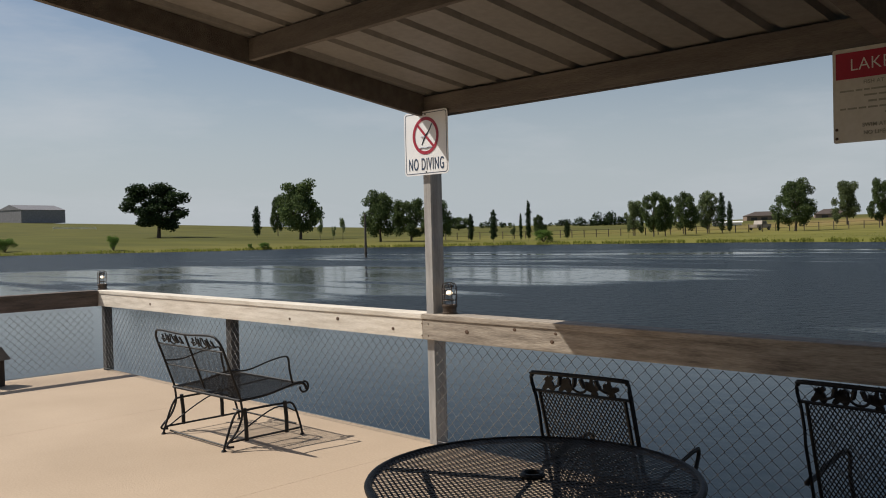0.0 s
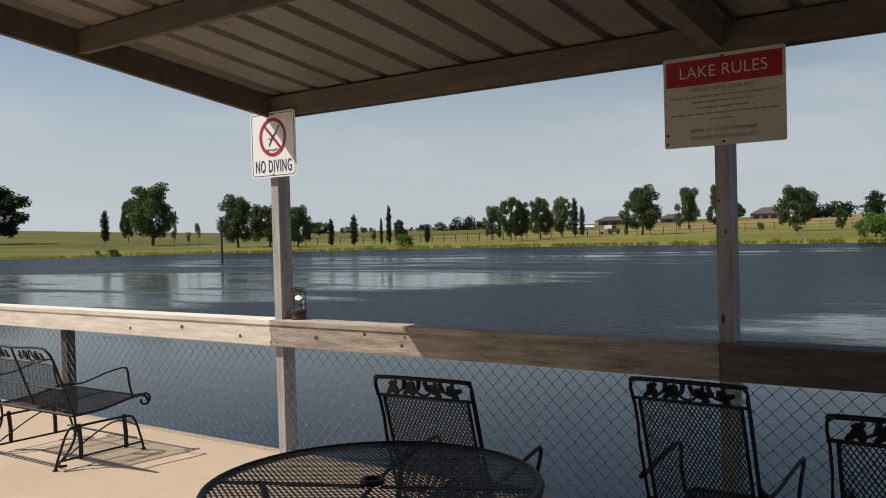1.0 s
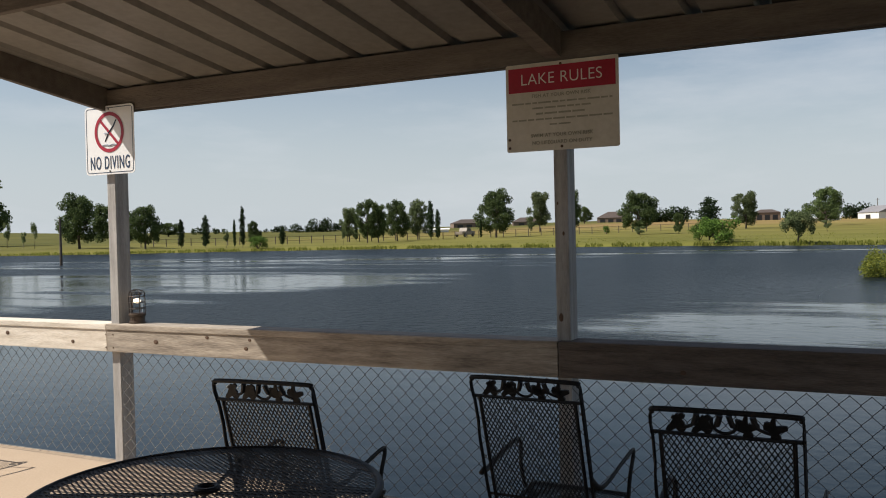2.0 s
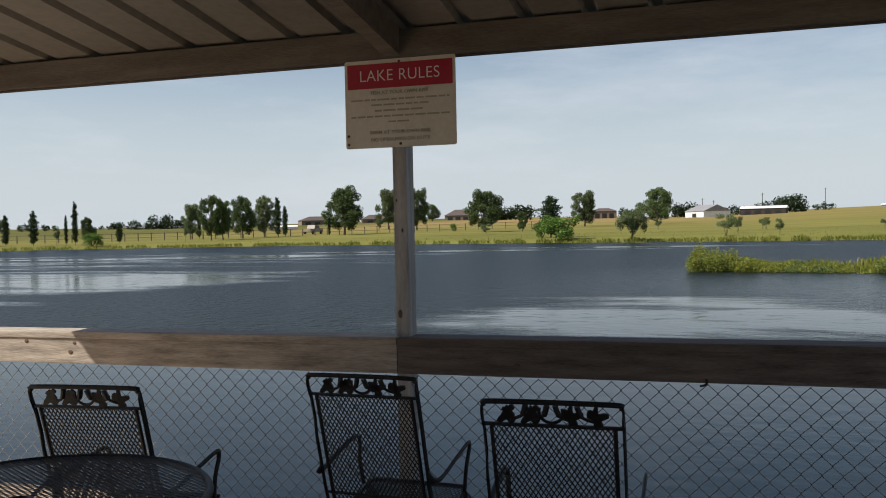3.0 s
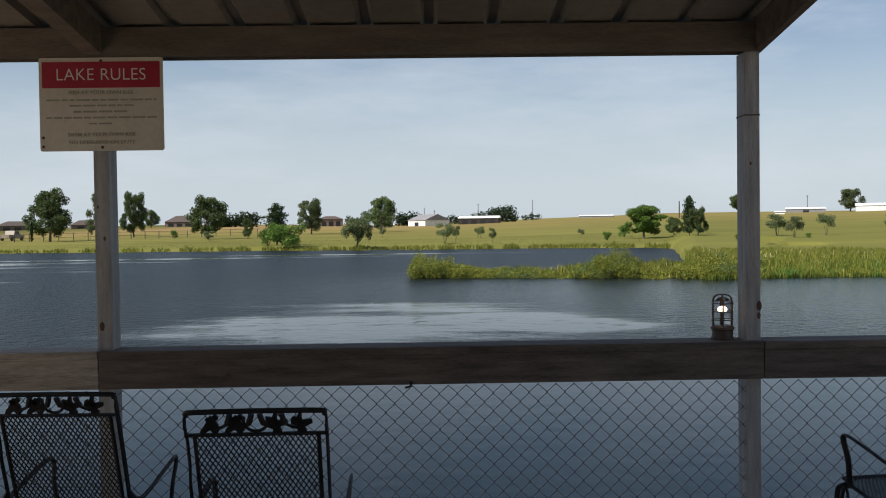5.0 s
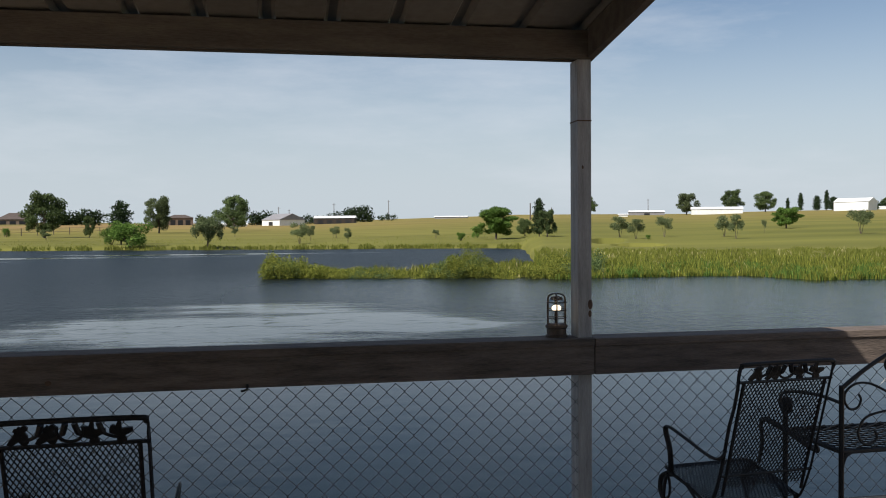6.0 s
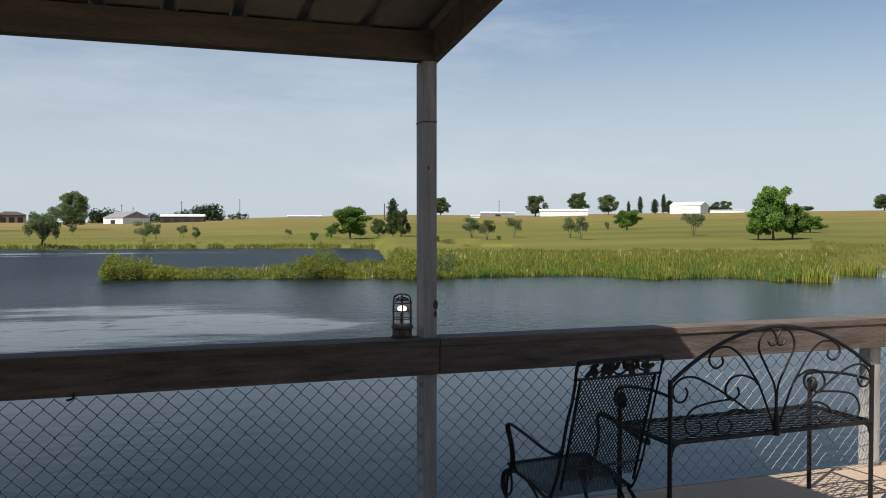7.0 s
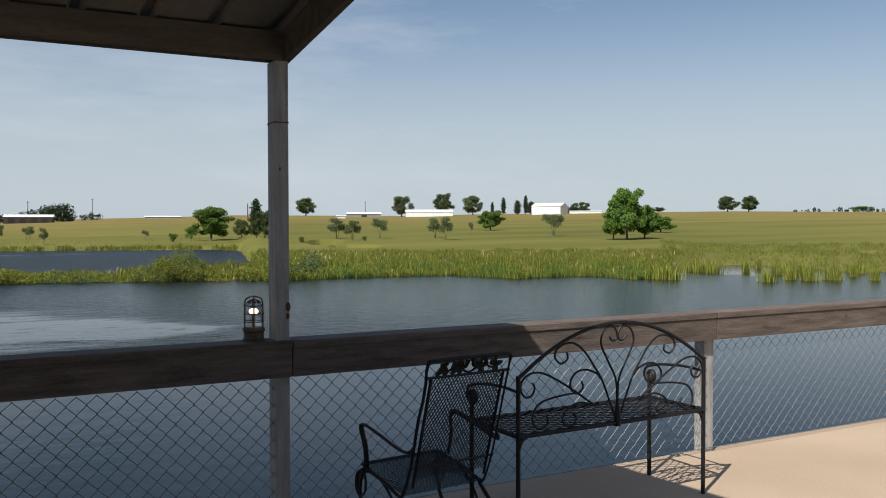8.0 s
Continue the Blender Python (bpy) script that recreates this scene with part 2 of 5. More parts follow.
def water_material():
    m = bpy.data.materials.new("lake_water")
    m.use_nodes = True
    n, l = m.node_tree.nodes, m.node_tree.links
    b = n["Principled BSDF"]
    b.inputs["Base Color"].default_value = (0.0068, 0.0108, 0.0125, 1)
    b.inputs["IOR"].default_value = 1.333
    b.inputs["Specular IOR Level"].default_value = 0.25
    co = n.new("ShaderNodeTexCoord")
    # ragged, wind-drawn edges of the slicks
    warp_map = n.new("ShaderNodeMapping")
    warp_map.inputs["Scale"].default_value = (0.045, 0.24, 1)
    l.new(co.outputs["Object"], warp_map.inputs["Vector"])
    warp = n.new("ShaderNodeTexNoise")
    warp.inputs["Scale"].default_value, warp.inputs["Detail"].default_value, warp.inputs["Roughness"].default_value = 1.6, 8, 0.65
    l.new(warp_map.outputs["Vector"], warp.inputs["Vector"])
    total = None
    for x, y, rx, ry, turn, weight in SLICKS:
        mp = n.new("ShaderNodeMapping")
        mp.vector_type = "TEXTURE"
        mp.inputs["Location"].default_value = (x, y, 0)
        mp.inputs["Rotation"].default_value = (0, 0, radians(turn))
        mp.inputs["Scale"].default_value = (rx, ry, 1)
        l.new(co.outputs["Object"], mp.inputs["Vector"])
        far = n.new("ShaderNodeVectorMath")
        far.operation = "LENGTH"
        l.new(mp.outputs["Vector"], far.inputs[0])
        one = n.new("ShaderNodeMapRange")
        one.inputs["From Min"].default_value, one.inputs["From Max"].default_value = 1.22, 0.5
        one.inputs["To Max"].default_value = weight
        l.new(far.outputs["Value"], one.inputs["Value"])
        if total is None:
            total = one.outputs["Result"]
        else:
            top = n.new("ShaderNodeMath")
            top.operation = "MAXIMUM"
            l.new(total, top.inputs[0])
            l.new(one.outputs["Result"], top.inputs[1])
            total = top.outputs["Value"]
    mixed = n.new("ShaderNodeMath")
    mixed.operation = "MULTIPLY_ADD"
    mixed.inputs[1].default_value = 0.95
    l.new(total, mixed.inputs[0])
    ragged = n.new("ShaderNodeMapRange")
    ragged.inputs["From Min"].default_value, ragged.inputs["From Max"].default_value = 0.28, 0.72
    ragged.clamp = False
    l.new(warp.outputs["Fac"], ragged.inputs["Value"])
    l.new(ragged.outputs["Result"], mixed.inputs[2])
    mask = n.new("ShaderNodeMapRange")
    mask.interpolation_type = "SMOOTHSTEP"
    mask.inputs["From Min"].default_value, mask.inputs["From Max"].default_value = 0.92, 1.4
    mask.inputs["To Min"].default_value, mask.inputs["To Max"].default_value = 1.0, 0.03
    l.new(mixed.outputs["Value"], mask.inputs["Value"])
    # gentler ripples towards the sheltered bank
    lee_map = n.new("ShaderNodeMapping")
    lee_map.vector_type = "TEXTURE"
    lee_map.inputs["Location"].default_value = (24, 19, 0)
    lee_map.inputs["Rotation"].default_value = (0, 0, radians(-38))
    lee_map.inputs["Scale"].default_value = (34, 22, 1)
    l.new(co.outputs["Object"], lee_map.inputs["Vector"])
    lee_far = n.new("ShaderNodeVectorMath")
    lee_far.operation = "LENGTH"
    l.new(lee_map.outputs["Vector"], lee_far.inputs[0])
    lee = n.new("ShaderNodeMapRange")
    lee.interpolation_type = "SMOOTHSTEP"
    lee.inputs["From Min"].default_value, lee.inputs["From Max"].default_value = 0.4, 1.15
    lee.inputs["To Min"].default_value, lee.inputs["To Max"].default_value = 0.2, 1.0
    l.new(lee_far.outputs["Value"], lee.inputs["Value"])
    # small cat's-paws that break up the calm water
    paw_map = n.new("ShaderNodeMapping")
    paw_map.inputs["Scale"].default_value = (0.9, 1.7, 1)
    l.new(co.outputs["Object"], paw_map.inputs["Vector"])
    paw = n.new("ShaderNodeTexNoise")
    paw.inputs["Scale"].default_value, paw.inputs["Detail"].default_value, paw.inputs["Roughness"].default_value = 1.3, 5, 0.7
    l.new(paw_map.outputs["Vector"], paw.inputs["Vector"])
    paws = n.new("ShaderNodeMapRange")
    paws.inputs["From Min"].default_value, paws.inputs["From Max"].default_value = 0.55, 0.72
    paws.inputs["To Max"].default_value = 0.55
    l.new(paw.outputs["Fac"], paws.inputs["Value"])
    broken = n.new("ShaderNodeMath")
    broken.operation = "MAXIMUM"
    off = n.new("ShaderNodeSeparateXYZ")
    l.new(co.outputs["Object"], off.inputs["Vector"])
    out = n.new("ShaderNodeMapRange")
    out.inputs["From Min"].default_value, out.inputs["From Max"].default_value = 12, 19
    l.new(off.outputs["Y"], out.inputs["Value"])
    open_paws = n.new("ShaderNodeMath")
    open_paws.operation = "MULTIPLY"
    l.new(paws.outputs["Result"], open_paws.inputs[0])
    l.new(out.outputs["Result"], open_paws.inputs[1])
    l.new(mask.outputs["Result"], broken.inputs[0])
    l.new(open_paws.outputs["Value"], broken.inputs[1])
    ripple = n.new("ShaderNodeMath")
    ripple.operation = "MULTIPLY"
    l.new(broken.outputs["Value"], ripple.inputs[0])
    l.new(lee.outputs["Result"], ripple.inputs[1])
    wm = n.new("ShaderNodeMapping")
    wm.inputs["Scale"].default_value = (1.0, 1.15, 1)
    wm.inputs["Rotation"].default_value = (0, 0, 0.3)
    l.new(co.outputs["Object"], wm.inputs["Vector"])
    waves = n.new("ShaderNodeTexNoise")
    waves.inputs["Scale"].default_value, waves.inputs["Detail"].default_value, waves.inputs["Roughness"].default_value = 2.8, 5, 0.6
    l.new(wm.outputs["Vector"], waves.inputs["Vector"])
    bp = n.new("ShaderNodeBump")
    bp.inputs["Distance"].default_value = 0.23
    l.new(waves.outputs["Fac"], bp.inputs["Height"])
    l.new(ripple.outputs["Value"], bp.inputs["Strength"])
    l.new(bp.outputs["Normal"], b.inputs["Normal"])
    rough = n.new("ShaderNodeMapRange")
    rough.inputs["To Min"].default_value, rough.inputs["To Max"].default_value = 0.08, 0.36
    l.new(ripple.outputs["Value"], rough.inputs["Value"])
    l.new(rough.outputs["Result"], b.inputs["Roughness"])
    return m


PASTURE = ground_material()
WATER_MAT = water_material()

GLOW = bpy.data.materials.new("lantern_bulb")
GLOW.use_nodes = True
GLOW.node_tree.nodes["Principled BSDF"].inputs["Emission Color"].default_value = (1.0, 0.8, 0.55, 1)
GLOW.node_tree.nodes["Principled BSDF"].inputs["Emission Strength"].default_value = 1.6
GLASS = bpy.data.materials.new("lantern_glass")
GLASS.use_nodes = True
gb = GLASS.node_tree.nodes["Principled BSDF"]
gb.inputs["Transmission Weight"].default_value = 1.0
gb.inputs["Roughness"].default_value = 0.12
gb.inputs["IOR"].default_value = 1.2


# ---- mesh helpers ----
def mesh_object(name, bm, material, parent=None):
    me = bpy.data.meshes.new(name)
    bm.to_mesh(me)
    bm.free()
    me.materials.append(material)
    ob = new(name, me)
    ob.parent = parent
    return ob


def part(name, bm, material, parent, label=""):
    ob = mesh_object(name, bm, material, parent)
    return tagged(ob, label) if label else ob


def empty(name, m=None):
    ob = new(name)
    ob.empty_display_size = 0.2
    if m is not None:
        ob.matrix_world = m
    return ob


def box(bm, x0, x1, y0, y1, z0, z1, bevel=0.0, m=None):
    """A block with softened edges."""
    made = bmesh.ops.create_cube(bm, size=1.0)["verts"]
    for v in made:
        v.co = Vector(((x0 + x1) / 2 + v.co.x * (x1 - x0), (y0 + y1) / 2 + v.co.y * (y1 - y0), (z0 + z1) / 2 + v.co.z * (z1 - z0)))
    if m is not None:
        for v in made:
            v.co = m @ v.co
    if bevel:
        edges = list({e for v in made for e in v.link_edges})
        bmesh.ops.bevel(bm, geom=edges, offset=bevel, segments=2, profile=0.7, affect="EDGES")
    return bm


def block(*a, **k):
    return box(bmesh.new(), *a, **k)


def tube(bm, points, radius, sides=6, flat=1.0):
    """A bar swept along points; radius may be one number or one for each point; flat squeezes it across."""
    pts = [Vector(p) for p in points]
    radii = radius if isinstance(radius, (list, tuple)) else [radius] * len(pts)
    rings, side = [], None
    for i, p in enumerate(pts):
        way = (pts[min(i + 1, len(pts) - 1)] - pts[max(i - 1, 0)]).normalized()
        if side is None:
            side = way.orthogonal().normalized()
        side = (side - way * side.dot(way)).normalized()
        other = way.cross(side)
        rings.append([bm.verts.new(p + (side * math.cos(k * math.tau / sides) + other * math.sin(k * math.tau / sides) * flat) * radii[i]) for k in range(sides)])
    for a, b in zip(rings, rings[1:]):
        for k in range(sides):
            bm.faces.new((a[k], a[(k + 1) % sides], b[(k + 1) % sides], b[k]))
    bm.faces.new(rings[0][::-1])
    bm.faces.new(rings[-1])
    return bm


def bar(points, radius, sides=6):
    return tube(bmesh.new(), points, radius, sides)


def smooth_path(points, steps=6):
    """Catmull-Rom through points."""
    pts = [Vector(p) for p in points]
    out = []
    for i in range(len(pts) - 1):
        a, b, c, d = pts[max(i - 1, 0)], pts[i], pts[i + 1], pts[min(i + 2, len(pts) - 1)]
        for k in range(steps):
            t = k / steps
            out.append(0.5 * (2 * b + (c - a) * t + (2 * a - 5 * b + 4 * c - d) * t * t + (3 * b - a - 3 * c + d) * t ** 3))
    return out + [pts[-1]]


def spiral(centre, u, v, r0, r1, a0, a1, steps=22):
    """A scroll in the plane of u and v about centre, from radius r0 to r1 and angle a0 to a1 (degrees)."""
    c, u, v = Vector(centre), Vector(u), Vector(v)
    out = []
    for k in range(steps + 1):
        s = k / steps
        a, r = radians(a0 + (a1 - a0) * s), r0 + (r1 - r0) * s
        out.append(c + (u * math.cos(a) + v * math.sin(a)) * r)
    return out


def smooth(ob):
    ob.data.shade_smooth()
    return ob


# ---- land and water ----
EYE_X, EYE_Y, EYE_Z = 0.85, -0.42, 1.587
WATER = -0.55
SHORE = [(-180, 40), (-110, 110), (-90, 150), (-72, 158), (-66, 150), (-60, 141), (-54, 144), (-48.6, 133), (-41, 127), (-34, 119),
         (-27, 112),
         (-20, 103), (-12.6, 98), (-5, 92), (2, 90), (10, 89), (14, 88), (15.7, 84), (16.2, 60), (17, 37), (18.1, 36),
         (22, 37.6), (26.5, 39), (30, 39.6), (34, 37), (36.4, 38.5), (39, 39.4), (41.5, 37), (43.3, 39), (44, 44.6), (46.4, 51.5), (49, 52), (51, 49.5), (53, 47), (56, 46), (62, 46), (75, 55), (110, 45), (180, 40)]
RIDGE = [(-180, 0.8), (-90, 1.4), (-72, 1.19), (-61, 0.81), (-57.6, 0.66), (-48.5, 0.36), (-36, 0.27), (-26, 0.34),
         (-18, 0.48), (-12, 0.47), (-9, 0.4), (-2, 0.38), (2, 0.42), (7.5, 0.6), (12.3, 0.72), (15.2, 0.82),
         (20, 0.81), (26.3, 0.77), (30.4, 0.87), (39, 0.95), (47, 1.0), (54, 0.91), (90, 0.9), (180, 0.8)]


def table_value(rows, a):
    return float(np.interp(a, [r[0] for r in rows], [r[1] for r in rows]))


POOLS = [(21.2, 72, 1.0, 6.5), (23.2, 63, 1.6, 2.6)]


def spit_edge(a):
    return 37.2 + 0.6 * noise.noise((a * 0.5, 0, 7)) - 0.07 * max(0, a)


def land(r, a):
    """The ground's height at r metres on the bearing a (degrees, clockwise from the lake's middle)."""
    r0 = table_value(SHORE, a) + 2.0 * noise.noise((a * 0.55, 3.1, 0)) * min(1.0, table_value(SHORE, a) / 120)
    top = EYE_Z + 900 * math.tan(radians(table_value(RIDGE, a)))
    if r < r0:
        z = WATER - min(1.2, (r0 - r) * 0.25)
        # a low spit of reeds in front of the inlet
        if -1.3 < a < 18:
            inner = spit_edge(a) + 0.7
            outer = 43.0 + 1.2 * noise.noise((a * 0.4, 5, 2)) + max(0, a - 8) * 0.9
            if inner < r < outer:
                z = WATER + 0.03
        return z
    # two small pools in the marsh
    for pa, pr, wa, wr in POOLS:
        if ((a - pa) / wa) ** 2 + ((r - pr) / wr) ** 2 < 1:
            return WATER - 0.1
    k = min(1.0, (r - r0) / (900 - r0))
    return WATER + 0.05 + min(0.35, (r - r0) * 0.06) + (top - WATER - 0.4) * k - max(0.0, r - 900) * 0.004


def place(a, r):
    return Vector((EYE_X + r * math.sin(radians(a)), EYE_Y + r * math.cos(radians(a)), land(r, a)))


def build_ground():
    radii = [0.5, 15, 30] + [36 + 0.75 * i for i in range(40)] + [66.5 + 1.5 * i for i in range(16)] + [91 + 4 * i for i in range(60)] + [335 + 25 * i for i in range(24)] + [1000, 1300, 1800, 2600, 4200]
    angles = [-180 + 0.75 * i for i in range(240)] + [0.25 * i for i in range(280)] + [70 + 1.0 * i for i in range(110)]
    verts, faces = [], []
    for r in radii:
        for a in angles:
            verts.append(tuple(place(a, r)))
    w = len(angles)
    for i in range(len(radii) - 1):
        for j in range(w):
            k = (j + 1) % w
            faces.append((i * w + j, i * w + k, (i + 1) * w + k, (i + 1) * w + j))
    faces.append(tuple(range(w)))
    me = bpy.data.meshes.new("ground")
    me.from_pydata(verts, [], faces)
    me.materials.append(PASTURE)
    me.shade_smooth()
    me.update()
    if me.polygons[0].normal.z < 0:
        me.flip_normals()
    return tagged(new("ground", me), "green and straw-coloured pasture rising gently from the lake", "ground", kind="structure")


build_ground()

wb = bmesh.new()
bmesh.ops.create_circle(wb, cap_ends=True, radius=430, segments=64)
water = mesh_object("water", wb, WATER_MAT)
water.location = (0, 0, WATER)
tagged(water, "dark blue lake water with wind ripples and calm slicks", "lake", kind="structure")

# ---- deck ----
DECK_X0, DECK_X1, DECK_Y0, DECK_Y1 = -10.15, 13.0, -7.0, 4.1
floor = mesh_object("floor", block(DECK_X0, DECK_X1, DECK_Y0, DECK_Y1, -0.42, -0.012, 0.01), CONCRETE_EDGE)
tagged(floor, "pale tan concrete deck slab over the lake", "floor", kind="structure")
xs = [DECK_X0, -7.1, -4.1, -0.9, 2.4, 5.6, 8.8, DECK_X1]
ys = [DECK_Y0, -3.3, 0.4, DECK_Y1]
for i in range(len(xs) - 1):
    for j in range(len(ys) - 1):
        part("concrete_panel", block(xs[i] + 0.001, xs[i + 1] - 0.001, ys[j] + 0.001, ys[j + 1] - 0.001, -0.03, 0.0, 0.0015), CONCRETE, floor)

# ---- fences ----
CAP_Z, FASCIA_Z0, FASCIA_Z1 = 0.993, 0.8, 0.953
A_X, B_X, C_X, E_X = -4.12, -0.828, 2.48, 5.6
STEP = 0.046


def chain_link(length, z0, z1):
    """Woven wire along x from 0 to length: zigzag wires, each bent round its neighbour."""
    verts, faces = [], []
    r = 0.0021
    rows = int((z1 - z0) / STEP)
    for c in range(int(length / STEP)):
        side = 1 if c % 2 else -1
        base = len(verts)
        for k in range(rows + 1):
            x = STEP * (c + (1.06 if (k + c) % 2 else -0.06))
            z = z1 - k * STEP
            y = 0.0028 * (1 if (k % 2) else -1)
            for dx, dy in ((-r * 1.4, 0), (0, -r), (r * 1.4, 0), (0, r)):
                verts.append((x + dx, y + dy, z))
        for k in range(rows):
            for q in range(4):
                a, b = base + 4 * k, base + 4 * k + 4
                faces.append((a + q, a + (q + 1) % 4, b + (q + 1) % 4, b + q))
    me = bpy.data.meshes.new("chain_link")
    me.from_pydata(verts, [], faces)
    me.materials.append(WIRE)
    return me


def timber(name, length, y0, y1, z0, z1, material, parent, at, bevel=0.006):
    """A board along x, a little uneven, laid from the point at."""
    bm = block(0, length, y0, y1, z0, z1, bevel)
    ob = part(name, bm, material, parent)
    ob.location = at
    return ob


def knots(parent, places):
    for x, z, r in places:
        bm = bmesh.new()
        bmesh.ops.create_uvsphere(bm, u_segments=12, v_segments=6, radius=r * 1.3)
        bmesh.ops.scale(bm, vec=(1, 0.2, 0.75), verts=bm.verts)
        ob = part("knot", bm, KNOT, parent, "dark round wood knot")
        ob.location = (x, 3.957, z)


def fence(name, joints, post_x, label, pale_to=-99):
    """A fence along x: a fascia board and a flat cap on posts, and wire mesh below them."""
    top = empty(name)
    for a, b in zip(joints, joints[1:]):
        length = b - a
        # the board from A to B gets the pale wood with shade mixed in
        wood = WOOD if b > pale_to else WOOD_PALE if b < A_X + 0.1 else WOOD_PALE_SHADED
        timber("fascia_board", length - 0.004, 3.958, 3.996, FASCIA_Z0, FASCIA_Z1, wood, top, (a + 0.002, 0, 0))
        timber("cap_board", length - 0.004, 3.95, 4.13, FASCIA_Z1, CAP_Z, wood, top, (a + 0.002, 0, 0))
        wire = new("chain_link", chain_link(length - 0.02, 0.02, FASCIA_Z0 - 0.012))
        wire.parent = top
        wire.location = (a + 0.01, 4.008, 0)
        part("tension_wire", bar([(a, 4.008, 0.03), (b, 4.008, 0.03)], 0.003, 5), WIRE, top)
    for x in post_x:
        part("post", block(x - 0.046, x + 0.046, 4.016, 4.108, 0.0, FASCIA_Z1 - 0.002, 0.005), POST if x > -5 else POST_DARK, top)
    return tagged(top, label, "fence")


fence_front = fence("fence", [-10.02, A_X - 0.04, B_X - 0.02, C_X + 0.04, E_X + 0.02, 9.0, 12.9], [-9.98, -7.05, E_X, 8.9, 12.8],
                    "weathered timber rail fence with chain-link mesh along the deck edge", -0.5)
knots(fence_front, [(-3.7, 0.885, 0.016), (-3.25, 0.93, 0.012), (-2.93, 0.87, 0.013), (-4.5, 0.86, 0.013), (-5.2, 0.9, 0.016), (-5.9, 0.86, 0.012), (-8.6, 0.88, 0.015),
                    (-2.9, 0.925, 0.01), (-0.2, 0.86, 0.012), (4.4, 0.9, 0.014), (6.1, 0.87, 0.015), (7.0, 0.9, 0.012)])
for x in (-4.17, -4.1):
    for z in (0.83, 0.92):
        bm = bmesh.new()
        bmesh.ops.create_cone(bm, cap_ends=True, segments=8, radius1=0.006, radius2=0.005, depth=0.004)
        ob = part("screw_head", bm, KNOT, fence_front)
        ob.matrix_basis = pose(x, 3.957, z, 90)

# all boards in the dark wood, which paints in the shade on the inner face
side = fence("fence", [-3.92, 0.0, 3.65], [-2.0, 1.3], "weathered timber rail fence with chain-link mesh on the deck side, darkened for shade")
side.matrix_world = Matrix.Translation((-10.0 - 4.0, 3.9, 0)) @ pose(0, 0, 0, 0, 0, 90) @ Matrix.Translation((-3.6, -8.0, 0))
part("bent_nail", bar(smooth_path([(0.72, 3.955, 0.82), (0.72, 3.945, 0.8), (0.705, 3.94, 0.792), (0.69, 3.94, 0.79)]), 0.006, 6), IRON, fence_front)

# ---- roof over the deck ----
SLOPE, BEAM_Z, RIDGE_Y = 0.145, 2.47, -0.5
pavilion = empty("roof_shelter")
tagged(pavilion, "open timber deck shelter with ribbed metal roof", "shelter")


def roof_z(y):
    return BEAM_Z + 0.15 + SLOPE * ((4.09 - y) if y > RIDGE_Y else (4.09 - RIDGE_Y) - (RIDGE_Y - y))


for x in (A_X, B_X, C_X):
    part("post", block(x - 0.038, x + 0.038, 4.0, 4.12, 0.0, BEAM_Z, 0.005), POST, pavilion)
    part("post", block(x - 0.045, x + 0.045, -5.1, -5.01, 0.0, BEAM_Z, 0.005), POST, pavilion)
LEFT, RIGHT = -4.16, 2.535
part("front_beam", block(LEFT + 0.04, RIGHT - 0.04, 3.985, 4.025, BEAM_Z + 0.001, BEAM_Z + 0.15, 0.004), BEAM, pavilion)
part("front_beam", block(LEFT + 0.04, RIGHT - 0.04, 4.066, 4.104, BEAM_Z + 0.001, BEAM_Z + 0.15, 0.004), BEAM, pavilion)
part("back_beam", block(LEFT + 0.04, RIGHT - 0.04, -5.1, -5.06, BEAM_Z + 0.001, BEAM_Z + 0.15, 0.004), BEAM, pavilion)


def rafter(x, width, deep, name):
    bm = bmesh.new()
    for y0, y1 in ((4.12, RIDGE_Y), (RIDGE_Y, -5.12)):
        vs = []
        for y in (y0, y1):
            for dx in (-width / 2, width / 2):
                for dz in (-deep, 0):
                    vs.append(bm.verts.new((x + dx, y, roof_z(y) + dz)))
        bmesh.ops.convex_hull(bm, input=vs)
    return part(name, bm, BEAM, pavilion)


rafter(LEFT + 0.02, 0.04, 0.16, "side_rafter")
rafter(RIGHT - 0.02, 0.04, 0.16, "side_rafter")
rafter(B_X - 0.025, 0.09, 0.15, "rafter")
for y in (2.5, 0.95, -0.6, -2.1, -3.6):
    part("purlin", block(LEFT + 0.045, RIGHT - 0.045, y - 0.02, y + 0.02, roof_z(y) - 0.14, roof_z(y) - 0.005, 0.004), BEAM, pavilion)


def roof_sheet(x, y0, y1):
    """A ribbed metal sheet three ribs wide, running down the slope."""
    prof = [(0, 0)]
    for k in range(3):
        o = k * 0.323
        prof += [(o + 0.13, 0.0), (o + 0.15, 0.032), (o + 0.192, 0.032), (o + 0.212, 0.0), (o + 0.323, 0.0)]
    bm = bmesh.new()
    lines = []
    for y in (y0, y1):
        for lift in (0.002, 0.004):
            lines.append([bm.verts.new((x + px, y, roof_z(y) + pz + lift)) for px, pz in prof])
    last = len(prof) - 1
    for i in range(last):
        bm.faces.new((lines[0][i], lines[0][i + 1], lines[2][i + 1], lines[2][i]))
        bm.faces.new((lines[1][i], lines[3][i], lines[3][i + 1], lines[1][i + 1]))
        bm.faces.new((lines[0][i], lines[1][i], lines[1][i + 1], lines[0][i + 1]))
    for i in (0, last):
        bm.faces.new((lines[0][i], lines[2][i], lines[3][i], lines[1][i]))
    return part("roof_sheet", bm, SHEET, pavilion, "off-white ribbed metal roof sheet, coloured dark for shade")


